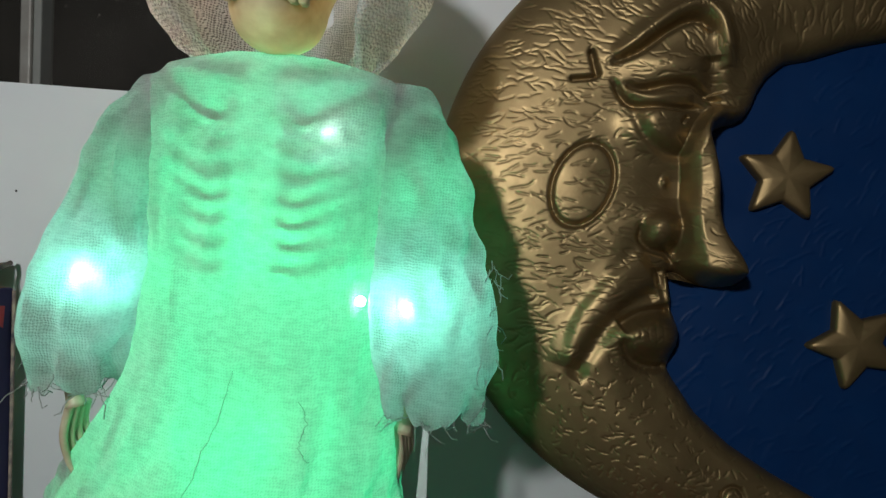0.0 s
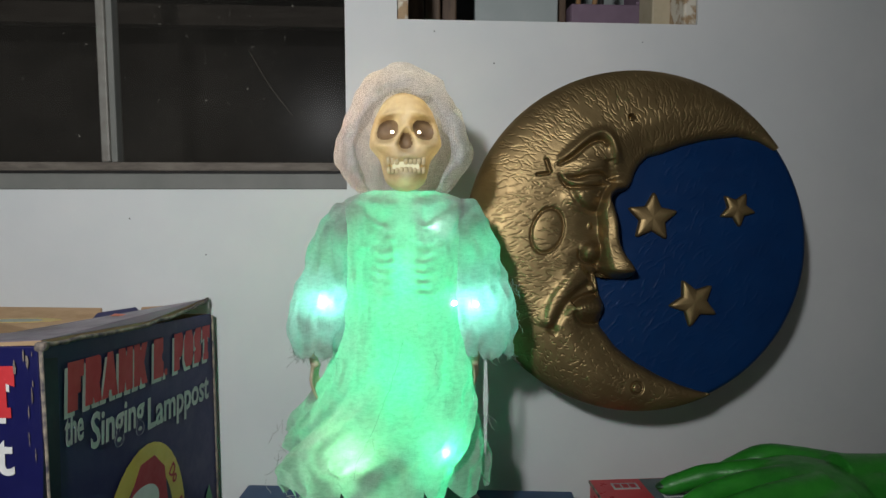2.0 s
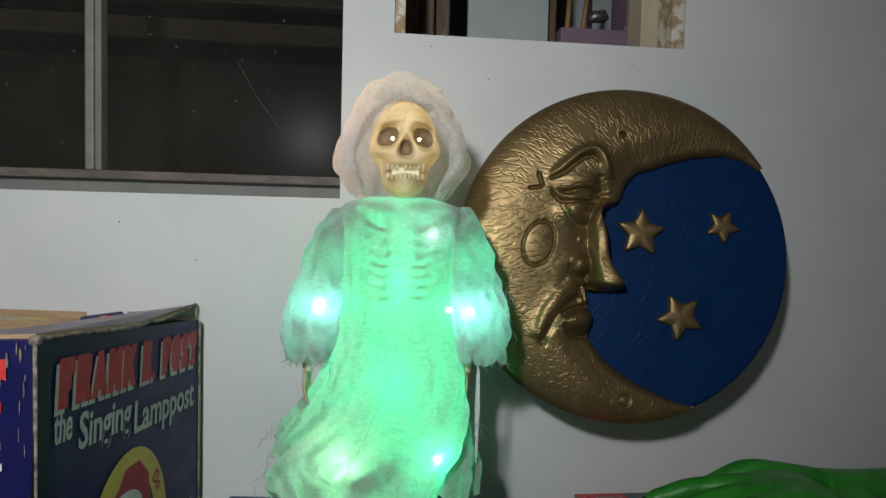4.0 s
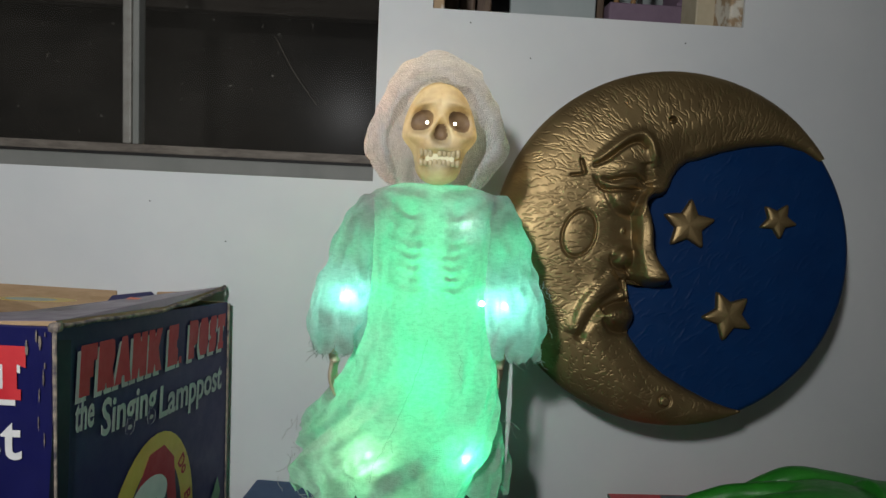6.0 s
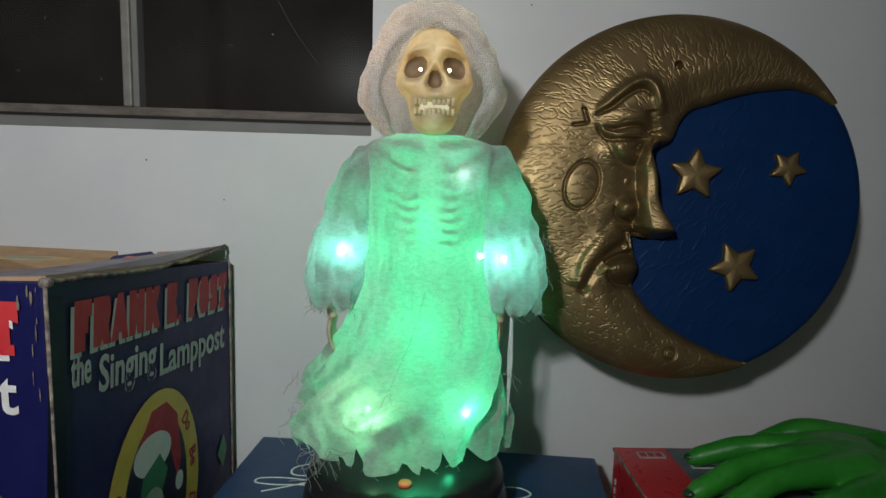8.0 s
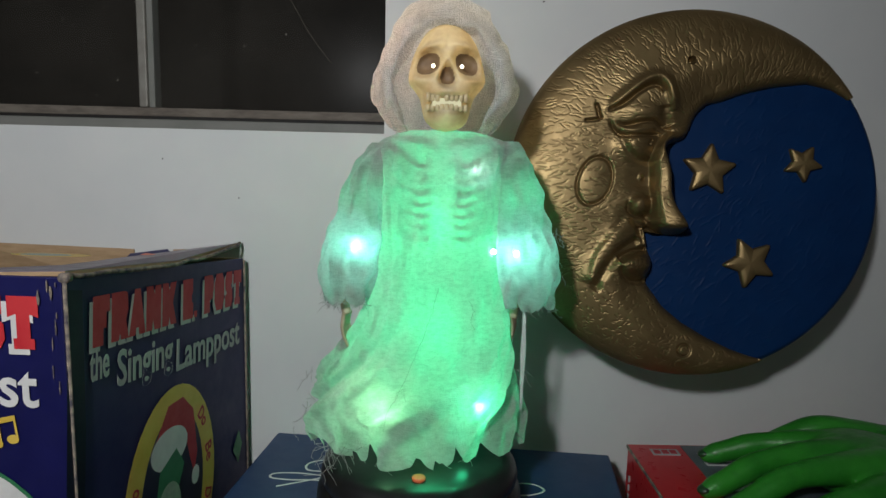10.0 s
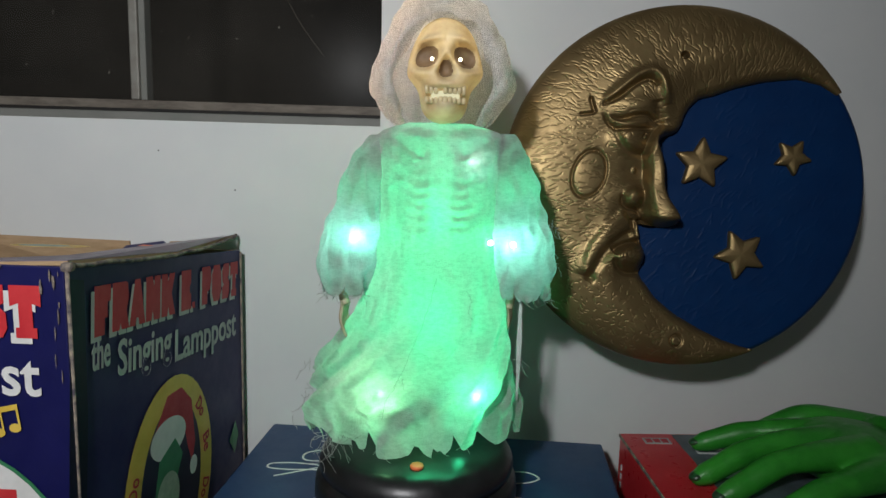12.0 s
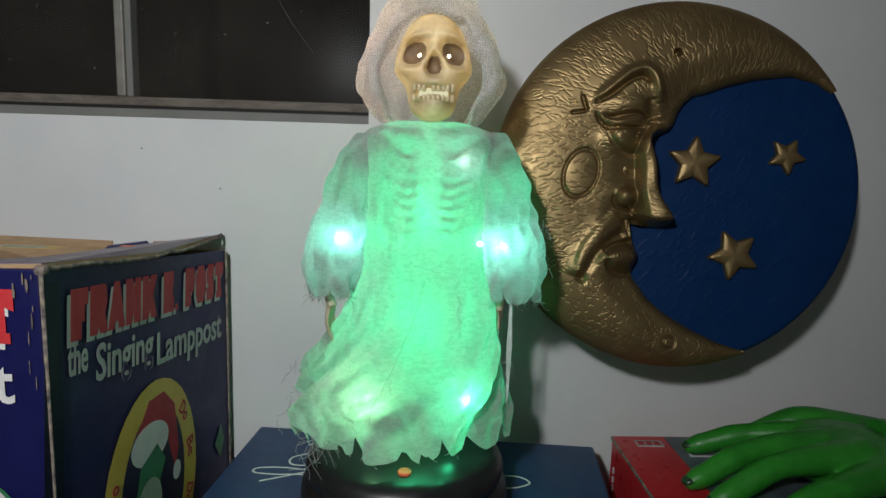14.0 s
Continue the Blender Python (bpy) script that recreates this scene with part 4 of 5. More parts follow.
def skull():
    n, rows = 260, 210
    th = np.linspace(0, 2 * math.pi, n, endpoint=False)[None, :]
    ph = np.linspace(0.02, math.pi - 0.02, rows)[:, None]
    dx, dy, dz = np.sin(ph) * np.sin(th), -np.sin(ph) * np.cos(th), np.cos(ph) + 0 * th
    narrow = 0.92 - 0.17 * smoothstep(-0.15, -0.60, dz) + 0.16 * smoothstep(-0.55, -0.95, dz) + 0.05 * np.exp(-((dz - 0.1) / 0.25) ** 2)
    x, y, z = 0.0345 * dx * narrow, 0.0345 * dy, 0.0470 * dz
    x = np.sign(x) * np.abs(x / 0.0352) ** 0.93 * 0.0352
    front = np.clip(-dy, 0, 1) ** 0.6
    side = np.abs(x)
    push = np.zeros_like(x)
    def g(cx, cz, a, b, power=2):
        return np.exp(-(((side - cx) / a) ** 2 + ((z - cz) / b) ** 2) ** (power / 2))
    push -= 0.0175 * g(0.0170, 0.0105 - 0.18 * (side - 0.017), 0.0112, 0.0108, 4.0)
    push += 0.0078 * g(0.0165, 0.0238 - 0.20 * (side - 0.016), 0.0135, 0.0036)
    push += 0.0050 * g(0.0240, -0.0045, 0.0080, 0.0038)
    push += 0.0045 * g(0.0, 0.0110, 0.0040, 0.0070)
    push -= 0.0150 * np.exp(-((side / (0.0040 + 0.26 * np.clip(0.0105 - z, 0, 0.016))) ** 2 + ((z - 0.0005) / 0.0100) ** 2) ** 2)
    push += 0.0068 * g(0.0, -0.0140, 0.0160, 0.0058)
    push -= 0.0120 * np.exp(-((side / 0.0180) ** 4 + ((z + 0.0220) / 0.0050) ** 4))
    push -= 0.0100 * g(0.0280, -0.0165, 0.0060, 0.0075)
    push += 0.0085 * g(0.0, -0.0350, 0.0160, 0.0090)
    push += 0.0030 * g(0.0060, 0.0300, 0.0100, 0.0090)
    y = y - push * front
    x = x * (1 - 0.10 * np.exp(-((z + 0.0170) / 0.0075) ** 2) + 0.04 * np.exp(-((z + 0.003) / 0.006) ** 2))
    x = x + wrinkle(x, y, z, 90, 0.0007)
    cx0, cy0, cz0 = -0.0705, 0.3150, 1.3660
    stain = (push * front < -0.0072)
    fcs = grid_faces(rows, n)
    deep = stain.ravel()[fcs].mean(axis=1) > 0.5
    pts = np.stack([x + cx0, y + cy0, z + cz0], -1).reshape(-1, 3)
    fig.add(pts, fcs[~deep], SKULL)
    fig.add(pts, fcs[deep], SOCKET)
    for row, zc, hgt, count in ((0, 1.3474, 0.0074, 9), (1, 1.3388, 0.0062, 9)):
        for k in range(count):
            a = (k - (count - 1) / 2) * 0.0041
            if row == 0 and k == 3:
                continue
            yy = 0.2815 + 0.30 * abs(a) + (0.0015 if row else 0)
            bm = block((cx0 + a - 0.00195, yy, zc - hgt / 2 + rf.normal(0, 0.0003)), (cx0 + a + 0.00195, yy + 0.006, zc + hgt / 2), 0.0008, 1)
            bm.verts.index_update()
            fig.add([v.co for v in bm.verts], [[v.index for v in f.verts] for f in bm.faces], TEETH)
            bm.free()
    for s in (-1, 1):
        bm = bmesh.new()
        bmesh.ops.create_uvsphere(bm, u_segments=14, v_segments=10, radius=0.0015)
        bm.verts.index_update()
        fig.add([v.co + Vector((cx0 + s * 0.0124, 0.2900, 1.3740)) for v in bm.verts], [[v.index for v in f.verts] for f in bm.faces], EYE_LED)
        bm.free()
    bm = block((cx0 - 0.0125, 0.2855, 1.3400), (cx0 + 0.0125, 0.2880, 1.3468), 0.0006, 1)
    bm.verts.index_update()
    fig.add([v.co for v in bm.verts], [[v.index for v in f.verts] for f in bm.faces], MOUTH_LED)
    bm.free()


skull()
# unseen core added inside the robe to block light, ribs and collar bones behind the gauze
blocker_v, blocker_f = tube([(DX, 0.366, z) for z in (1.020, 1.060, 1.120, 1.180, 1.230, 1.270, 1.296)], [0.012, 0.014, 0.014, 0.013, 0.014, 0.014, 0.010], 24)
fig.add([(DX + (p[0] - DX) * 2.7, p[1], p[2]) for p in blocker_v], blocker_f, BONE)
for k in range(8):
    for s in (-1, 1):
        z0 = 1.288 - 0.0088 * k
        wide = 0.040 - 0.0012 * k
        pts = bezier([(DX + s * 0.009, 0.3005, z0), (DX + s * wide * 0.5, 0.2990, z0 - 0.002), (DX + s * wide * 0.9, 0.311, z0 + 0.004), (DX + s * wide, 0.322, z0 + 0.010), (DX + s * wide * 0.8, 0.345, z0 + 0.014)], 5)
        fig.add(*tube(pts, 0.0015, 8), BONE)
for s in (-1, 1):
    fig.add(*tube(bezier([(DX + s * 0.006, 0.310, 1.293), (DX + s * 0.022, 0.312, 1.297), (DX + s * 0.040, 0.324, 1.299)], 5), 0.0035, 8), BONE)

def bony_fingers(wrist, s):
    """A small moulded skeleton forearm end with drooping fingers."""
    w = Vector(wrist)
    fig.add(*tube(bezier([w + Vector((0, 0, 0.03)), w, w + Vector((-s * 0.003, -0.002, -0.014))], 4), [0.0038] * 4 + [0.0045] * 4 + [0.0055], 10), BONE)
    for k in range(4):
        a = (k - 1.5) * 0.0026
        base = w + Vector((-s * 0.003 + a * 0.5, a, -0.012))
        reach = 0.040 - 0.004 * abs(k - 1)
        pts = bezier([base, base + Vector((s * 0.002, a * 0.5, -reach * 0.4)), base + Vector((s * (-0.001 - 0.001 * k), a * 0.6, -reach * 0.75)), base + Vector((-s * 0.006, a * 0.5, -reach))], 4)
        fig.add(*tube(pts, np.linspace(0.0024, 0.0013, len(pts)), 8), BONE)


bony_fingers((-0.163, 0.322, 1.160), -1)
bony_fingers((0.001, 0.326, 1.158), 1)
# small lights tied under the gauze
for p in ((-0.150, 0.301, 1.214), (-0.003, 0.300, 1.210), (-0.024, 0.303, 1.211), (-0.123, 0.282, 1.071), (-0.036, 0.280, 1.071), (-0.044, 0.3050, 1.286)):
    bm = bmesh.new()
    bmesh.ops.create_uvsphere(bm, u_segments=12, v_segments=8, radius=0.0024)
    bm.verts.index_update()
    fig.add([v.co + Vector(p) for v in bm.verts], [[v.index for v in f.verts] for f in bm.faces], LED)
    bm.free()
figure = fig.link("skeleton_figurine")
tagged(figure, "hooded skeleton figurine in glowing mint-green ragged white gauze", "figurine")

BOX_Z = 0.945
stand = thing("figurine_stand", "round stepped glossy black plastic stand under the figurine", "stand", (-0.088, 0.332, BOX_Z))
part("plinth", lathe([(0.098, 0.0), (0.1015, 0.003), (0.1025, 0.012), (0.1015, 0.024), (0.098, 0.030), (0.0945, 0.032), (0.0945, 0.035), (0.097, 0.037), (0.098, 0.042), (0.0965, 0.048), (0.093, 0.053), (0.089, 0.0575), (0.082, 0.0600), (0.04, 0.0602)], 110), BLACK, stand, "", True)
part("button", lathe([(0.0062, 0.0), (0.0064, 0.0022), (0.0056, 0.0034), (0.003, 0.0038)], 28), BUTTON, stand, "orange push button", True).matrix_basis = pose(0.0, -0.064, 0.0600)
fixing = thing("hanging_tag", "clear plastic tag strip hanging from the sleeve", "tag", (0, 0, 0))
part("loop", block((0.0085, 0.3195, 1.158), (0.0095, 0.3202, 1.178)), TAG, fixing)
part("strip", slab([(0.0085, 0.319, 1.160), (0.0105, 0.319, 1.160), (0.0125, 0.320, 1.110), (0.0108, 0.321, 1.050), (0.0092, 0.321, 1.052), (0.0072, 0.320, 1.108)], (0, -1, 0), 0.0006), TAG, fixing, "narrow pale plastic strip")


# ---- printed carton with a lamp-post toy picture ----
A0 = Vector((-0.3492, 0.180, 1.204))          # top front corner
B0 = Vector((-0.3075, 0.498, 1.168))          # top back corner
CW = Vector((-0.330, 0.022, 0.0))            # along the front
carton = thing("toy_carton", "worn navy printed toy carton with raised brown flaps", "carton", (0, 0, 0))


def down(p, z=TABLE_Z):
    return Vector((p.x, p.y, z))


side_n = (B0 - A0).cross(Vector((0, 0, -1)))
side_n = Vector((1, -0.06, 0)) if side_n.x < 0 else side_n
side_n = Vector((side_n.x, side_n.y, 0)).normalized()
front_n = Vector((CW.y, -CW.x, 0)).normalized()
if front_n.y > 0:
    front_n = -front_n
part("side_panel", slab([A0, B0, down(B0), down(A0)], side_n, 0.004, 0.0012), CARD_SIDE, carton, "slate blue printed side")
part("front_panel", slab([A0 + front_n * 0.0022, A0 + CW + front_n * 0.0022, down(A0 + CW) + front_n * 0.0022, down(A0) + front_n * 0.0022], front_n, 0.004, 0.0012), CARD_BLUE, carton, "navy printed front")
part("far_panel", slab([A0 + CW, B0 + CW, down(B0 + CW), down(A0 + CW)], -side_n, 0.004), KRAFT, carton)
part("back_panel", slab([B0 - Vector((0.004, 0, 0)), B0 + CW, down(B0 + CW), down(B0 - Vector((0.004, 0, 0)))], -front_n, 0.004), KRAFT, carton)
part("bottom_panel", slab([down(A0, TABLE_Z + 0.004) - side_n * 0.004, down(B0, TABLE_Z + 0.004) - side_n * 0.004, down(B0 + CW, TABLE_Z + 0.004), down(A0 + CW, TABLE_Z + 0.004)], (0, 0, 1), 0.003), KRAFT, carton)


def flap(name, corners, normal, label, top):
    ob = part(name, slab(corners, normal, 0.003), KRAFT, carton, label)
    n = Vector(normal).normalized()
    skin = part("print", slab([Vector(c) + n * 0.0006 for c in corners], normal, 0.0005), top, ob)
    return ob


up = Vector((0, 0, 1))
tip = Vector((-0.3145, 0.502, 1.186))
mid = (A0 + B0) / 2 + up * 0.0045
flap("right_flap", [A0 + up * 0.004 + side_n * 0.002, mid + side_n * 0.003, tip, tip + CW * 0.34 - up * 0.030 + Vector((0, -0.01, 0)), mid + CW * 0.42 - up * 0.012, A0 + CW * 0.42 - up * 0.002], (0.02, 0.11, 1), "bent printed top flap with a brown edge", CARD_TOP)
part("front_edge_fold", block((-0.3525, 0.1765, 1.1995), (-0.3435, 0.186, 1.2072), 0.003), WORN, carton, "frayed crushed corner")
v, f = tube([A0 + Vector((0.0015, -0.001, -0.002)), A0 * 0.5 + down(A0) * 0.5 + Vector((0.0012, -0.001, 0)), down(A0, TABLE_Z + 0.01) + Vector((0.0012, -0.001, 0))], [0.0016, 0.0012, 0.0012], 8)
tagged(under(new("worn_corner", mesh("worn_corner", v, f, [WORN], smooth=True)), carton), "scuffed cardboard corner")
v, f = tube([B0 + Vector((0.001, -0.001, -0.002)), down(B0, TABLE_Z + 0.01) + Vector((0.001, -0.001, 0))], [0.0014, 0.0012], 8)
tagged(under(new("worn_corner", mesh("worn_corner", v, f, [WORN], smooth=True)), carton), "scuffed cardboard corner")
edge_pts = bezier([A0 + up * 0.002 + side_n * 0.002, mid + side_n * 0.0035 - up * 0.003, tip - up * 0.002 + side_n * 0.002], 8)
edge_pts = [p + Vector((rng.gauss(0, 0.0006), 0, rng.gauss(0, 0.0008))) for p in edge_pts]
v, f = tube(edge_pts, 0.0019, 8)
tagged(under(new("flap_edge", mesh("flap_edge", v, f, [WORN], smooth=True)), carton), "torn brown flap edge")
# flaps that stand up at the back
bk = B0 + CW
part("back_flap", slab([B0 + CW * 0.40 + Vector((0, -0.002, -0.040)), bk + Vector((0, -0.002, -0.040)), bk + Vector((0, -0.024, 0.014)), B0 + CW * 0.41 + Vector((0, 0.0, 0.007))], (0, -1, 0.1), 0.003), KRAFT, carton, "raw brown flap standing open")
part("back_flap", slab([B0 + CW * 0.14 + Vector((0, -0.002, -0.02)), B0 + CW * 0.27 + Vector((0, -0.002, -0.02)), B0 + CW * 0.26 + Vector((0, 0.0, 0.008)), B0 + CW * 0.15 + Vector((0, 0.0, 0.010))], (0, -1, 0.1), 0.003), KRAFT, carton, "torn brown flap piece")
part("far_flap", slab([A0 + CW * 0.99, B0 + CW * 0.99, B0 + CW * 0.97 + up * 0.05, A0 + CW * 0.97 + up * 0.035], (1, 0, 0.1), 0.003), KRAFT, carton, "raw brown flap standing open")
shred = part("torn_print", slab([B0 + CW * 0.24 + Vector((0, -0.02, 0.006)), B0 + CW * 0.42 + Vector((0, -0.022, -0.004)), B0 + CW * 0.41 + Vector((0, -0.01, 0.003)), B0 + CW * 0.27 + Vector((0, -0.01, 0.010))], (0, -0.4, 1), 0.002), CARD_BLUE, carton, "torn navy strip")


def on_side(s, d):
    """The pose of prints on the side panel: s along it from the front, d down from the top, in metres."""
    along = Vector((B0.x - A0.x, B0.y - A0.y, 0)).normalized()
    place = Vector((A0.x, A0.y, A0.z - d)) + along * s + side_n * 0.0012
    slope = math.atan2(B0.z - A0.z, (B0 - A0).length)
    m = Matrix((along, up, side_n)).transposed().to_4x4()
    return Matrix.Translation(place) @ m @ Matrix.Rotation(slope * 0.85, 4, "Z")


def on_front(s, d):
    along = -CW.normalized()
    place = A0 - along * s + Vector((0, 0, -d)) + front_n * 0.0034
    m = Matrix((along, up, front_n)).transposed().to_4x4()
    return Matrix.Translation(place) @ m


def shape(name, outline, m, lift, material, label=""):
    """A flat printed shape, a fraction of a millimetre proud."""
    bm = bmesh.new()
    vs = [bm.verts.new(m @ Vector((x, y, lift * 0.35))) for x, y in outline]
    bm.faces.new(vs)
    out = bmesh.ops.extrude_face_region(bm, geom=bm.faces[:])
    off = (m.to_3x3() @ Vector((0, 0, 0.0001)))
    bmesh.ops.translate(bm, verts=[g for g in out["geom"] if isinstance(g, bmesh.types.BMVert)], vec=off)
    bmesh.ops.recalc_face_normals(bm, faces=bm.faces[:])
    return part(name, bm, material, carton, label)


def oval(cx, cy, a, b, n=40, start=0.0, end=2 * math.pi):
    return [(cx + a * math.cos(start + (end - start) * k / n), cy + b * math.sin(start + (end - start) * k / n)) for k in range(n if end - start > 6.2 else n + 1)]


MARKS = {
    "step": [(0, 0), (0.62, 0), (0.62, 0.34), (0.80, 0.34), (0.80, 0.66), (1, 0.66), (1, 1), (0, 1)],
    "leg": [(0, 0), (0.42, 0), (0.50, 0.14), (0.58, 0), (1.04, 0), (0.86, 0.40), (1, 0.62), (0.94, 0.96), (0.80, 1), (0, 1)],
    "peak": [(-0.06, 0), (0.36, 0), (0.42, 0.16), (0.58, 0.16), (0.64, 0), (1.06, 0), (0.68, 1), (0.32, 1)],
    "pair": [(0, 0), (0.40, 0), (0.46, 0.24), (0.56, 0), (1, 0), (1, 1), (0.60, 1), (0.54, 0.78), (0.44, 1), (0, 1)],
    "wedge": [(0, 0), (0.44, 0), (0.52, 0.20), (0.62, 0), (1.06, 0), (0.76, 0.52), (1.02, 1), (0.60, 1), (0.50, 0.82), (0.42, 1), (0, 1)],
    "block": [(0, 0), (1, 0), (1, 0.36), (0.84, 0.44), (0.84, 0.58), (0.96, 0.66), (0.96, 1), (0, 1)],
    "dot": [(0, 0), (1, 0), (1, 1), (0, 1)],
    "head": [(0, 0), (0.60, 0), (0.60, 0.32), (0.90, 0.38), (1, 0.62), (0.94, 0.94), (0.80, 1), (0, 1)],
    "round": [(0.20, 0), (0.80, 0), (1, 0.25), (1, 0.75), (0.80, 1), (0.20, 1), (0, 0.75), (0, 0.25)],
    "curl": [(0.02, 0), (0.82, 0), (1, 0.18), (0.98, 0.46), (0.74, 0.60), (0.94, 0.66), (0.94, 1), (0.20, 1), (0, 0.80), (0.04, 0.52), (0.26, 0.40), (0.02, 0.34)],
    "tee": [(0.16, 0), (0.84, 0), (0.84, 0.20), (0.72, 0.20), (0.72, 0.66), (1, 0.60), (1, 1), (0, 1), (0, 0.60), (0.28, 0.66), (0.28, 0.20), (0.16, 0.20)],
}
HEADLINE = (("step", 0.022), ("leg", 0.024), ("peak", 0.023), ("pair", 0.025), ("wedge", 0.025), ("", 0.009), ("block", 0.021), ("dot", 0.006), ("", 0.011), ("head", 0.022), ("round", 0.024), ("curl", 0.020), ("tee", 0.022))


def headline(m, start, base, height, stretch, red, pale):
    """Plain printed shapes in red over a pale drop shadow."""
    x = start
    for kind_, w in HEADLINE:
        w = w * stretch
        if kind_:
            tall = height if kind_ != "dot" else height * 0.16
            pts = [(x + a * w, base + b_ * tall) for a, b_ in MARKS[kind_]]
            off = 0.0040 * stretch
            shape("mark_shadow", [(a - off, b_ - off) for a, b_ in pts], m, 0.0002, pale)
            shape("mark", pts, m, 0.0007, red)
        x += w + 0.0026 * stretch


side_m = on_side(0, 0)
shape("edge_band", [(0.004, -0.010), (0.020, -0.012), (0.026, -0.120), (0.024, -0.440), (0.004, -0.440)], side_m, 0.0001, CARD_BAND, "darker printed band along the fold")
# Same print as the front, in inks darkened for this side's shade.
headline(side_m, 0.033, -0.0590, 0.0405, 0.985, INK_DIM_RED, INK_DIM_WHITE)
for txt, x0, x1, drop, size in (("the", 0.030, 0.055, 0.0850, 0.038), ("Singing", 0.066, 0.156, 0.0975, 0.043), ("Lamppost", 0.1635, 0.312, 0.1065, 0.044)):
    lettering("wording", txt, size, INK_DIM_WHITE, carton, side_m @ Matrix.Translation((x0, -drop, 0.0002)), x1 - x0, "pale printed words")
CX, CY = 0.163, -0.232
shape("ring", oval(CX, CY, 0.087, 0.111), side_m, 0.0002, INK_YELLOW, "yellow printed ring")
shape("ring_field", oval(CX, CY, 0.060, 0.086), side_m, 0.0006, INK_DARK)
for txt, a in (("Do", 40), ("Be", 12), ("Do", -18), ("Do", 165), ("Be", 194), ("Do", 222)):
    aa = radians(a)
    m = side_m @ Matrix.Translation((CX + 0.0735 * math.cos(aa), CY + 0.0985 * math.sin(aa), 0.0007)) @ Matrix.Rotation(aa - math.pi / 2, 4, "Z") @ Matrix.Translation((-0.011, -0.006, 0))
    lettering("ring_wording", txt, 0.020, INK_DIM_RED, carton, m, 0.021)
shape("picture_red", [(CX - 0.036, CY + 0.064), (CX - 0.014, CY + 0.094), (CX + 0.014, CY + 0.096), (CX + 0.036, CY + 0.078), (CX + 0.046, CY + 0.030), (CX + 0.040, CY + 0.010), (CX + 0.030, CY + 0.030), (CX + 0.022, CY + 0.052), (CX - 0.005, CY + 0.060)], side_m, 0.0010, INK_DIM_RED)
shape("picture_white", oval(CX - 0.010, CY + 0.052, 0.034, 0.020), side_m, 0.0014, INK_WHITE)
shape("picture_white", oval(CX + 0.043, CY + 0.006, 0.008, 0.010), side_m, 0.0014, INK_WHITE)
shape("picture_green", [(CX - 0.036, CY - 0.005), (CX - 0.028, CY + 0.034), (CX + 0.002, CY + 0.048), (CX + 0.018, CY + 0.028), (CX + 0.006, CY + 0.004)], side_m, 0.0018, INK_GREEN)
shape("picture_pale", oval(CX - 0.010, CY - 0.008, 0.022, 0.026), side_m, 0.0022, INK_SAGE)
shape("picture_red", [(CX - 0.020, CY - 0.030), (CX + 0.012, CY - 0.026), (CX + 0.042, CY - 0.032), (CX + 0.040, CY - 0.066), (CX - 0.018, CY - 0.068)], side_m, 0.0026, INK_DIM_RED)
for k in range(4):
    shape("picture_green", [(CX + 0.004 + 0.009 * k, CY - 0.067), (CX + 0.009 + 0.009 * k, CY - 0.067), (CX + 0.004 + 0.009 * k, CY - 0.040), (CX - 0.001 + 0.009 * k, CY - 0.040)], side_m, 0.0030, INK_GREEN)
shape("leaf", [(0.316, -0.214), (0.300, -0.234), (0.316, -0.254), (0.326, -0.234)], side_m, 0.0004, INK_GREEN, "green printed corner mark")

front_m = on_front(0, 0)
headline(front_m, -0.323, -0.0545, 0.0400, 1.07, INK_RED, INK_WHITE)
lettering("wording", "Singing Lamppost", 0.046, INK_WHITE, carton, on_front(0.3150, 0.0985) @ Matrix.Translation((0, 0, 0.0003)), 0.2936, "white printed words")
note = front_m @ Matrix.Translation((-0.048, -0.1226, 0.0004)) @ Matrix.Rotation(0.12, 4, "Z") @ Matrix.Scale(0.72, 4)
shape("music_note", oval(-0.012, -0.008, 0.0065, 0.0050, 20), note, 0.0, INK_YELLOW, "yellow music note")
shape("music_note", oval(0.006, -0.004, 0.0065, 0.0050, 20), note, 0.0, INK_YELLOW)
shape("music_note", [(-0.008, -0.006), (-0.006, -0.006), (-0.006, 0.014), (0.010, 0.016), (0.010, -0.002), (0.0124, -0.002), (0.0124, 0.022), (-0.008, 0.020)], note, 0.0004, INK_YELLOW)
shape("cloud_edge", oval(-0.106, -0.240, 0.1015, 0.1015), front_m, 0.0002, INK_GREEN)
shape("cloud", oval(-0.106, -0.240, 0.0985, 0.0985), front_m, 0.0006, INK_WHITE, "white printed cloud")
shape("cloud_bar", [(-0.130, -0.190), (-0.046, -0.190), (-0.046, -0.175), (-0.130, -0.175)], front_m, 0.0010, INK_RED)
rs3 = random.Random(8)
for k in range(9):
    cx_, cy_ = -abs(rs3.gauss(0.004, 0.008)) - 0.002, -abs(rs3.gauss(0.012, 0.022)) - 0.003
    a_, b_ = rs3.uniform(0.0004, 0.0012), rs3.uniform(0.0020, 0.0080)
    shape("scuff", [(cx_ + a_ * rs3.uniform(0.6, 1.1) * math.cos(q), cy_ + b_ * rs3.uniform(0.6, 1.1) * math.sin(q)) for q in [2 * math.pi * i / 9 for i in range(9)]], front_m, 0.0012 + 0.00004 * k, WORN)
for k in range(7):
    s_ = 0.33 * rs3.random()
    shape("scuff", [(-s_ - 0.006 + rs3.uniform(-0.001, 0.001), 0.0), (-s_, 0.0), (-s_ - 0.001, -rs3.uniform(0.001, 0.003)), (-s_ - 0.005, -rs3.uniform(0.001, 0.003))], front_m, 0.0012, WORN)
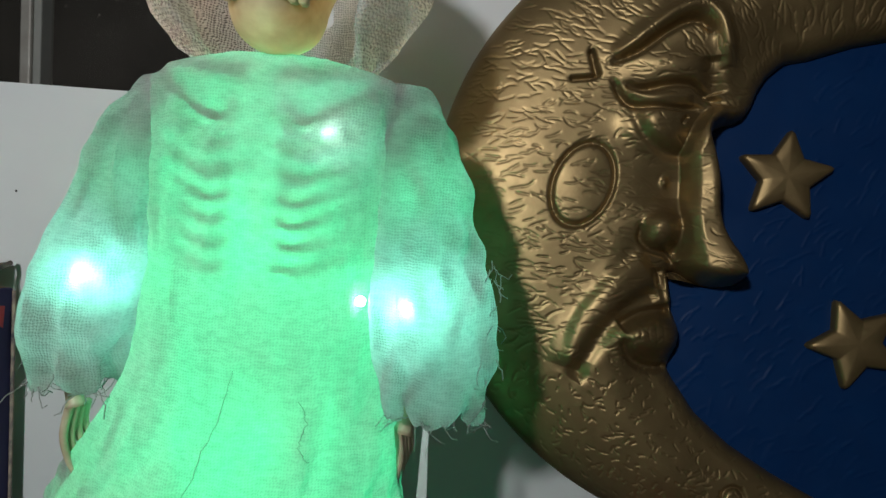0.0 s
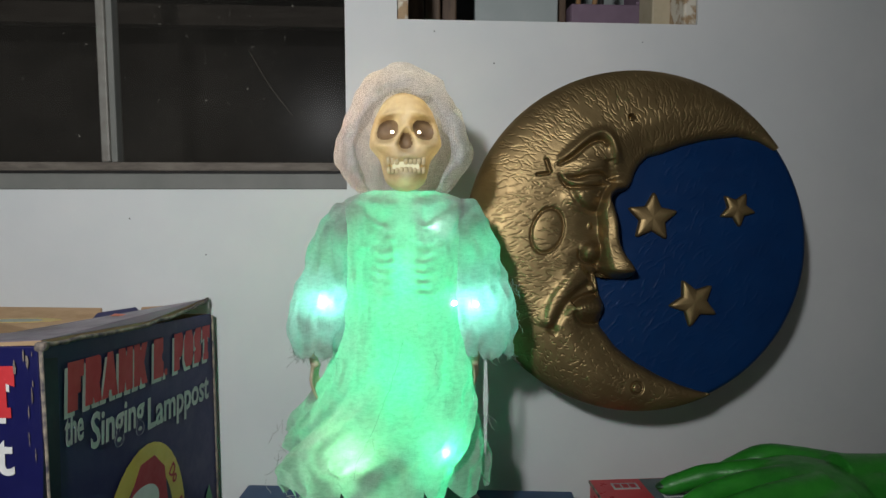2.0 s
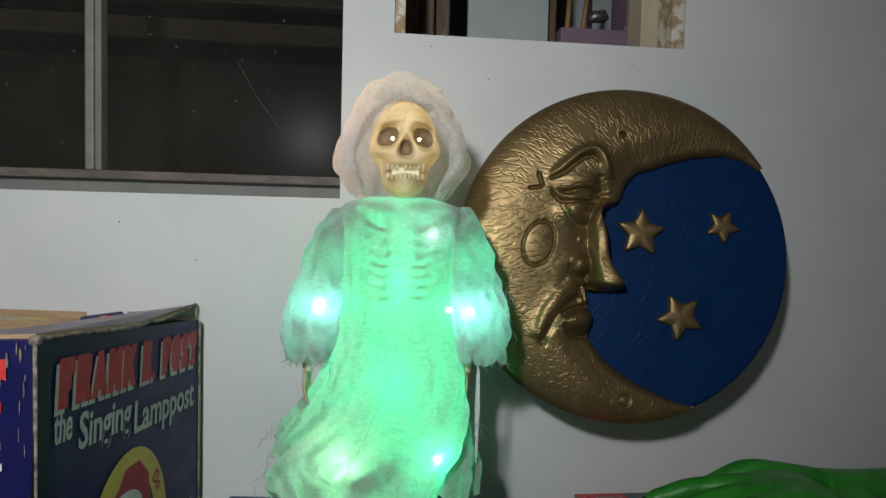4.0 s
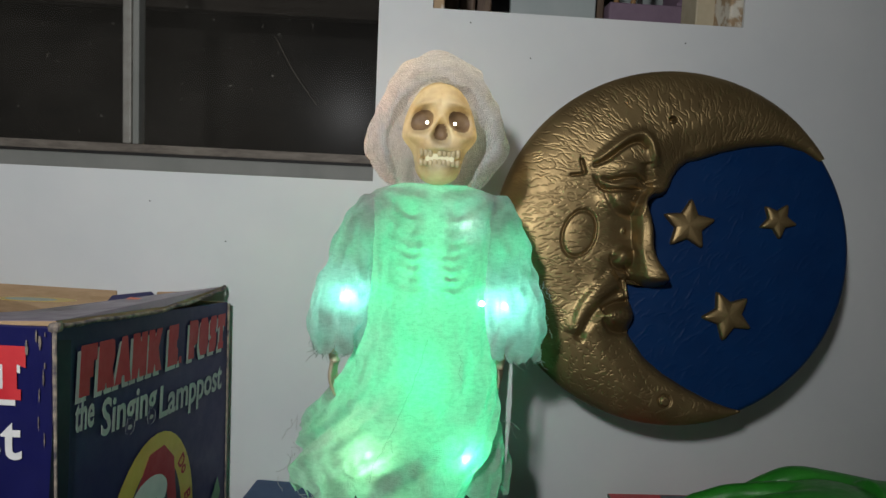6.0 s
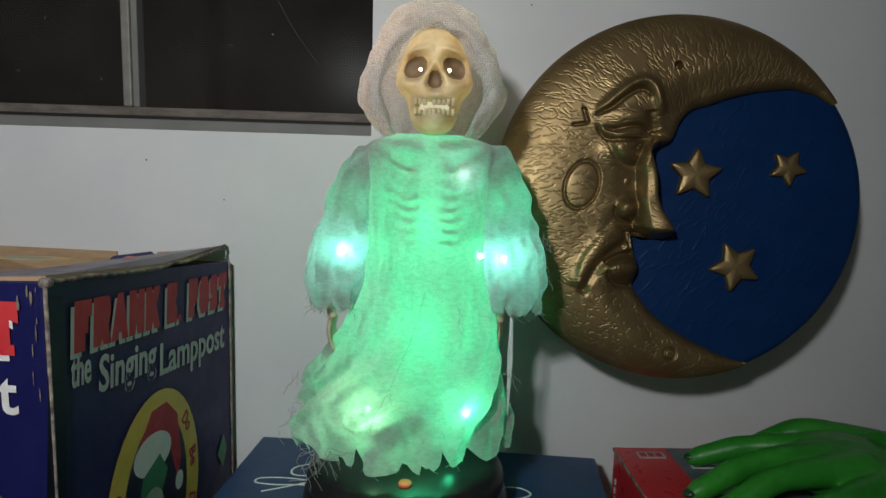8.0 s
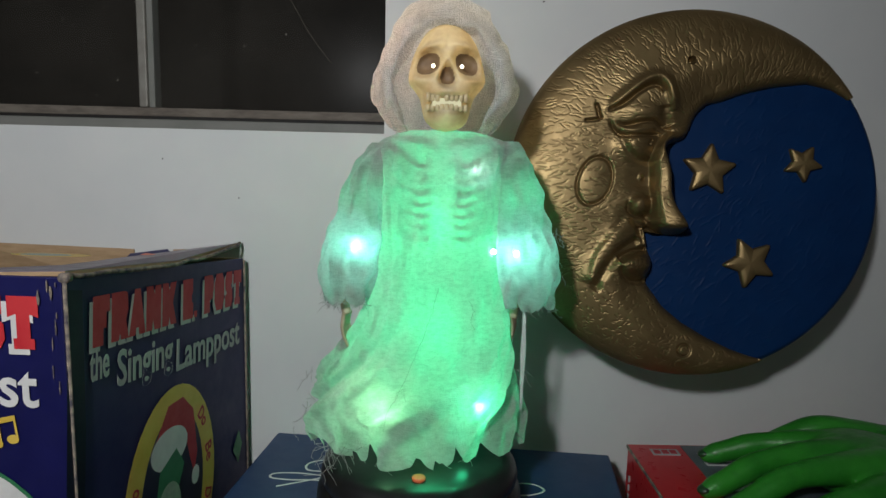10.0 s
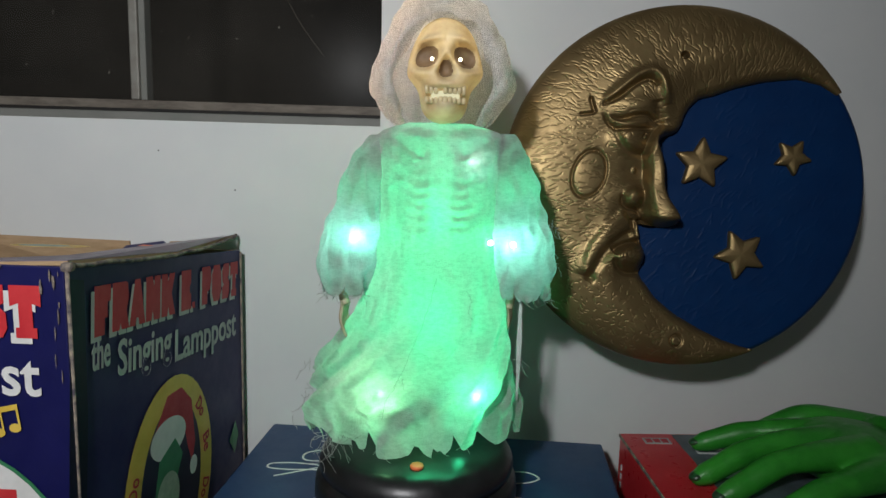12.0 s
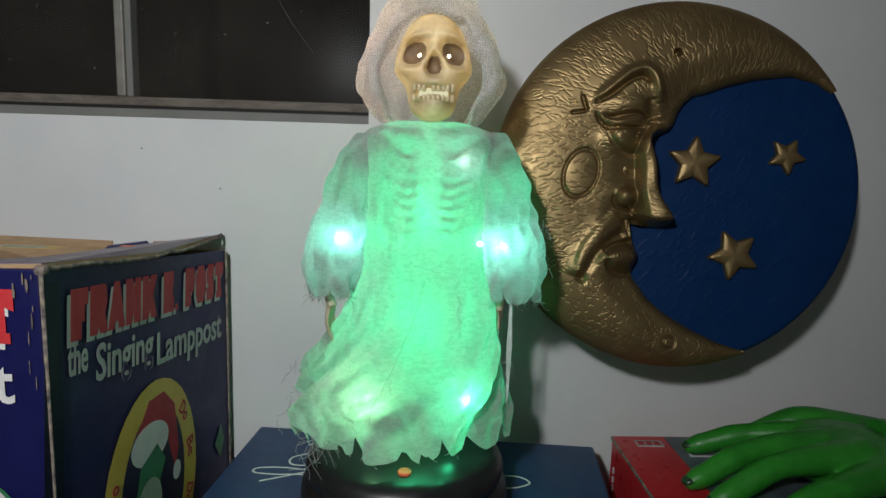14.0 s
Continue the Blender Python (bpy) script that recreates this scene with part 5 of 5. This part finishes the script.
# printing on the top flap
top_n = Vector((0.02, 0.11, 1)).normalized()
tx = Vector((1, 0, -0.02)).normalized()
top_m = Matrix.Translation((A0 + mid + mid + CW) / 3 + up * 0.0038 - CW * 0.12) @ Matrix((tx, top_n.cross(tx), top_n)).transposed().to_4x4()
shape("top_print", oval(-0.030, 0.030, 0.034, 0.026), top_m, 0.0018, INK_YELLOW)
shape("top_print", oval(-0.034, 0.028, 0.022, 0.016), top_m, 0.0022, INK_SAGE)
shape("top_print", [(0.030, 0.080), (0.062, 0.094), (0.056, 0.112), (0.040, 0.100), (0.022, 0.112)], top_m, 0.0030, INK_ORANGE)

# ---- blue gift box under the figurine ----
gift = thing("gift_box", "flat matt blue gift box with pale script swashes", "box", (-0.081, 0.352, TABLE_Z), turn=-7.0)
GW, GD, GH = 0.206, 0.128, BOX_Z - TABLE_Z
part("body", block((-GW + 0.004, -GD + 0.004, 0), (GW - 0.004, GD - 0.004, GH - 0.02), 0.003), GIFT_BLUE, gift)
part("lid", block((-GW, -GD, GH - 0.055), (GW, GD, GH), 0.003), GIFT_BLUE, gift, "matt blue lid")


def swash(points, radius=0.0013):
    pts = [Vector((x, y, GH + 0.0001)) for x, y in points]
    line = bezier(pts, 9)
    v, f = tube(line, radius, 6)
    v = [Vector((p.x, p.y, GH + 0.0002 + (p.z - GH) * 0.25)) for p in v]
    tagged(under(new("swash", mesh("swash", v, f, [INK_WHITE], smooth=True)), gift), "pale printed swash")


swash([(-0.060, 0.068), (-0.110, 0.066), (-0.140, 0.052), (-0.136, 0.034), (-0.100, 0.038), (-0.060, 0.050)])
swash([(-0.070, 0.086), (-0.100, 0.088), (-0.132, 0.084)])
swash([(-0.160, -0.006), (-0.120, 0.018), (-0.090, 0.040), (-0.055, 0.058)])
swash([(-0.060, 0.004), (-0.100, 0.020), (-0.140, 0.026), (-0.170, 0.022), (-0.172, 0.012), (-0.150, 0.010), (-0.110, 0.012), (-0.070, -0.014), (-0.040, -0.026)])
swash([(-0.070, 0.010), (-0.092, 0.010), (-0.096, 0.000), (-0.080, -0.004), (-0.060, 0.004)])
swash([(-0.150, -0.075), (-0.120, -0.058), (-0.096, -0.062), (-0.108, -0.080), (-0.135, -0.078)])
swash([(-0.110, -0.052), (-0.080, -0.026), (-0.040, -0.020), (0.02, -0.03)])
swash([(0.080, 0.036), (0.110, 0.040), (0.124, 0.028), (0.110, 0.016), (0.085, 0.012)])
swash([(0.070, -0.022), (0.100, -0.016), (0.110, -0.028), (0.094, -0.036), (0.140, -0.030), (0.186, -0.036)])

# ---- red box ----
redbox = thing("red_box", "glossy red carton with a grey printed panel", "box", (0, 0, 0))
RX0, RX1, RY0, RY1, RZ = 0.1605, 0.470, 0.215, 0.456, 0.957
part("body", block((RX0 + 0.001, RY0, TABLE_Z), (RX1, RY1, RZ - 0.003), 0.002), RED_CARD, redbox)
part("lid", block((RX0, RY0 - 0.001, RZ - 0.003), (RX1 + 0.001, RY1 + 0.001, RZ), 0.0008), RED_CARD, redbox, "glossy red top")
part("panel", block((0.224, RY0 + 0.002, RZ), (RX1 - 0.002, RY1 - 0.002, RZ + 0.0006)), GREY_CARD, redbox, "grey-blue printed panel")
part("logo_plate", block((0.184, 0.428, RZ), (0.216, 0.444, RZ + 0.0006)), INK_DIM_WHITE, redbox, "pale printed plate")
for k in range(3):
    part("logo_bar", block((0.1865 + 0.0095 * k, 0.431, RZ + 0.0006), (0.194 + 0.0095 * k, 0.441, RZ + 0.0010)), INK_DIM_RED, redbox)
part("label_frame", block((0.236, 0.402, RZ + 0.0006), (0.300, 0.432, RZ + 0.0010)), INK_WHITE, redbox, "white printed frame")
part("label_field", block((0.239, 0.405, RZ + 0.0010), (0.297, 0.429, RZ + 0.0014)), GREY_CARD, redbox)
part("label_bar", block((0.246, 0.410, RZ + 0.0014), (0.268, 0.424, RZ + 0.0018)), INK_WHITE, redbox)
part("label_bar", block((0.236, 0.345, RZ + 0.0006), (0.300, 0.362, RZ + 0.0010)), INK_WHITE, redbox)
part("fold_edge", block((RX0 - 0.0006, RY0, RZ - 0.0034), (RX0 + 0.0010, RY1, RZ + 0.0003), 0.0005), WORN, redbox, "whitened fold along the edge")
for k in range(3):
    part("side_print", block((RX0 - 0.0004, 0.440, 0.895 + 0.011 * k), (RX0 + 0.001, 0.4425, 0.902 + 0.011 * k)), INK_DIM_WHITE, redbox, "pale printed mark")

# ---- green rubber prop, palm down on the red box ----
claw = Joined()
HZ = RZ


def limb(points, radii, sides=18):
    line = bezier(points, 6)
    r = np.interp(np.linspace(0, 1, len(line)), np.linspace(0, 1, len(radii)), radii)
    claw.add(*tube(line, list(r), sides), RUBBER)


def blob(place, size):
    bm = bmesh.new()
    bmesh.ops.create_uvsphere(bm, u_segments=24, v_segments=16, radius=1)
    bm.verts.index_update()
    claw.add([(place[0] + v.co.x * size[0], place[1] + v.co.y * size[1], place[2] + v.co.z * size[2]) for v in bm.verts], [[v.index for v in f.verts] for f in bm.faces], RUBBER)
    bm.free()


FINGERS = (
    [(0.236, 0.404, HZ + 0.0125), (0.252, 0.402, HZ + 0.018), (0.288, 0.396, HZ + 0.030), (0.325, 0.386, HZ + 0.036), (0.380, 0.375, HZ + 0.036)],
    [(0.204, 0.326, HZ + 0.0110), (0.222, 0.330, HZ + 0.018), (0.262, 0.340, HZ + 0.034), (0.305, 0.346, HZ + 0.040), (0.380, 0.352, HZ + 0.040)],
    [(0.212, 0.288, HZ + 0.0110), (0.232, 0.292, HZ + 0.020), (0.270, 0.302, HZ + 0.037), (0.312, 0.310, HZ + 0.042), (0.380, 0.325, HZ + 0.040)],
    [(0.260, 0.262, HZ + 0.0105), (0.276, 0.265, HZ + 0.017), (0.305, 0.272, HZ + 0.027), (0.340, 0.282, HZ + 0.031), (0.395, 0.305, HZ + 0.032)],
)
for pts in FINGERS:
    limb(pts, [0.0090, 0.0115, 0.0118, 0.0132, 0.0122, 0.0142, 0.0170, 0.020])
    blob(pts[0], (0.0092, 0.0088, 0.0085))
limb([(0.300, 0.425, HZ + 0.010), (0.340, 0.430, HZ + 0.024), (0.372, 0.424, HZ + 0.036), (0.410, 0.408, HZ + 0.034), (0.46, 0.39, HZ + 0.03)], [0.010, 0.014, 0.017, 0.020, 0.020])
blob((0.378, 0.350, HZ + 0.029), (0.066, 0.066, 0.030))
blob((0.440, 0.355, HZ + 0.028), (0.050, 0.050, 0.026))
limb([(0.42, 0.362, HZ + 0.028), (0.48, 0.365, HZ + 0.029), (0.56, 0.372, HZ + 0.029), (0.60, 0.374, HZ + 0.029)], [0.036, 0.031, 0.030, 0.030], 28)
prop = claw.link("rubber_monster_prop")
tagged(prop, "glossy green rubber costume claw with black nails on the red box", "costume prop")
rem = prop.modifiers.new("fuse", "REMESH")
rem.mode, rem.voxel_size, rem.use_smooth_shade = "VOXEL", 0.0022, True
smo = prop.modifiers.new("soften", "SMOOTH")
smo.factor, smo.iterations = 0.6, 7
for pts in FINGERS:
    a, b = Vector(pts[0]), Vector(pts[1])
    way = (a - b).normalized()
    bm = bmesh.new()
    bmesh.ops.create_uvsphere(bm, u_segments=18, v_segments=12, radius=1)
    side = way.cross(up).normalized()
    top_ = side.cross(way)
    for v in bm.verts:
        v.co = a + way * (0.0020 + 0.0085 * v.co.x) + side * (0.0072 * v.co.y) + top_ * (0.0034 + 0.0042 * v.co.z)
    part("nail", bm, NAIL, prop, "black painted nail", True)
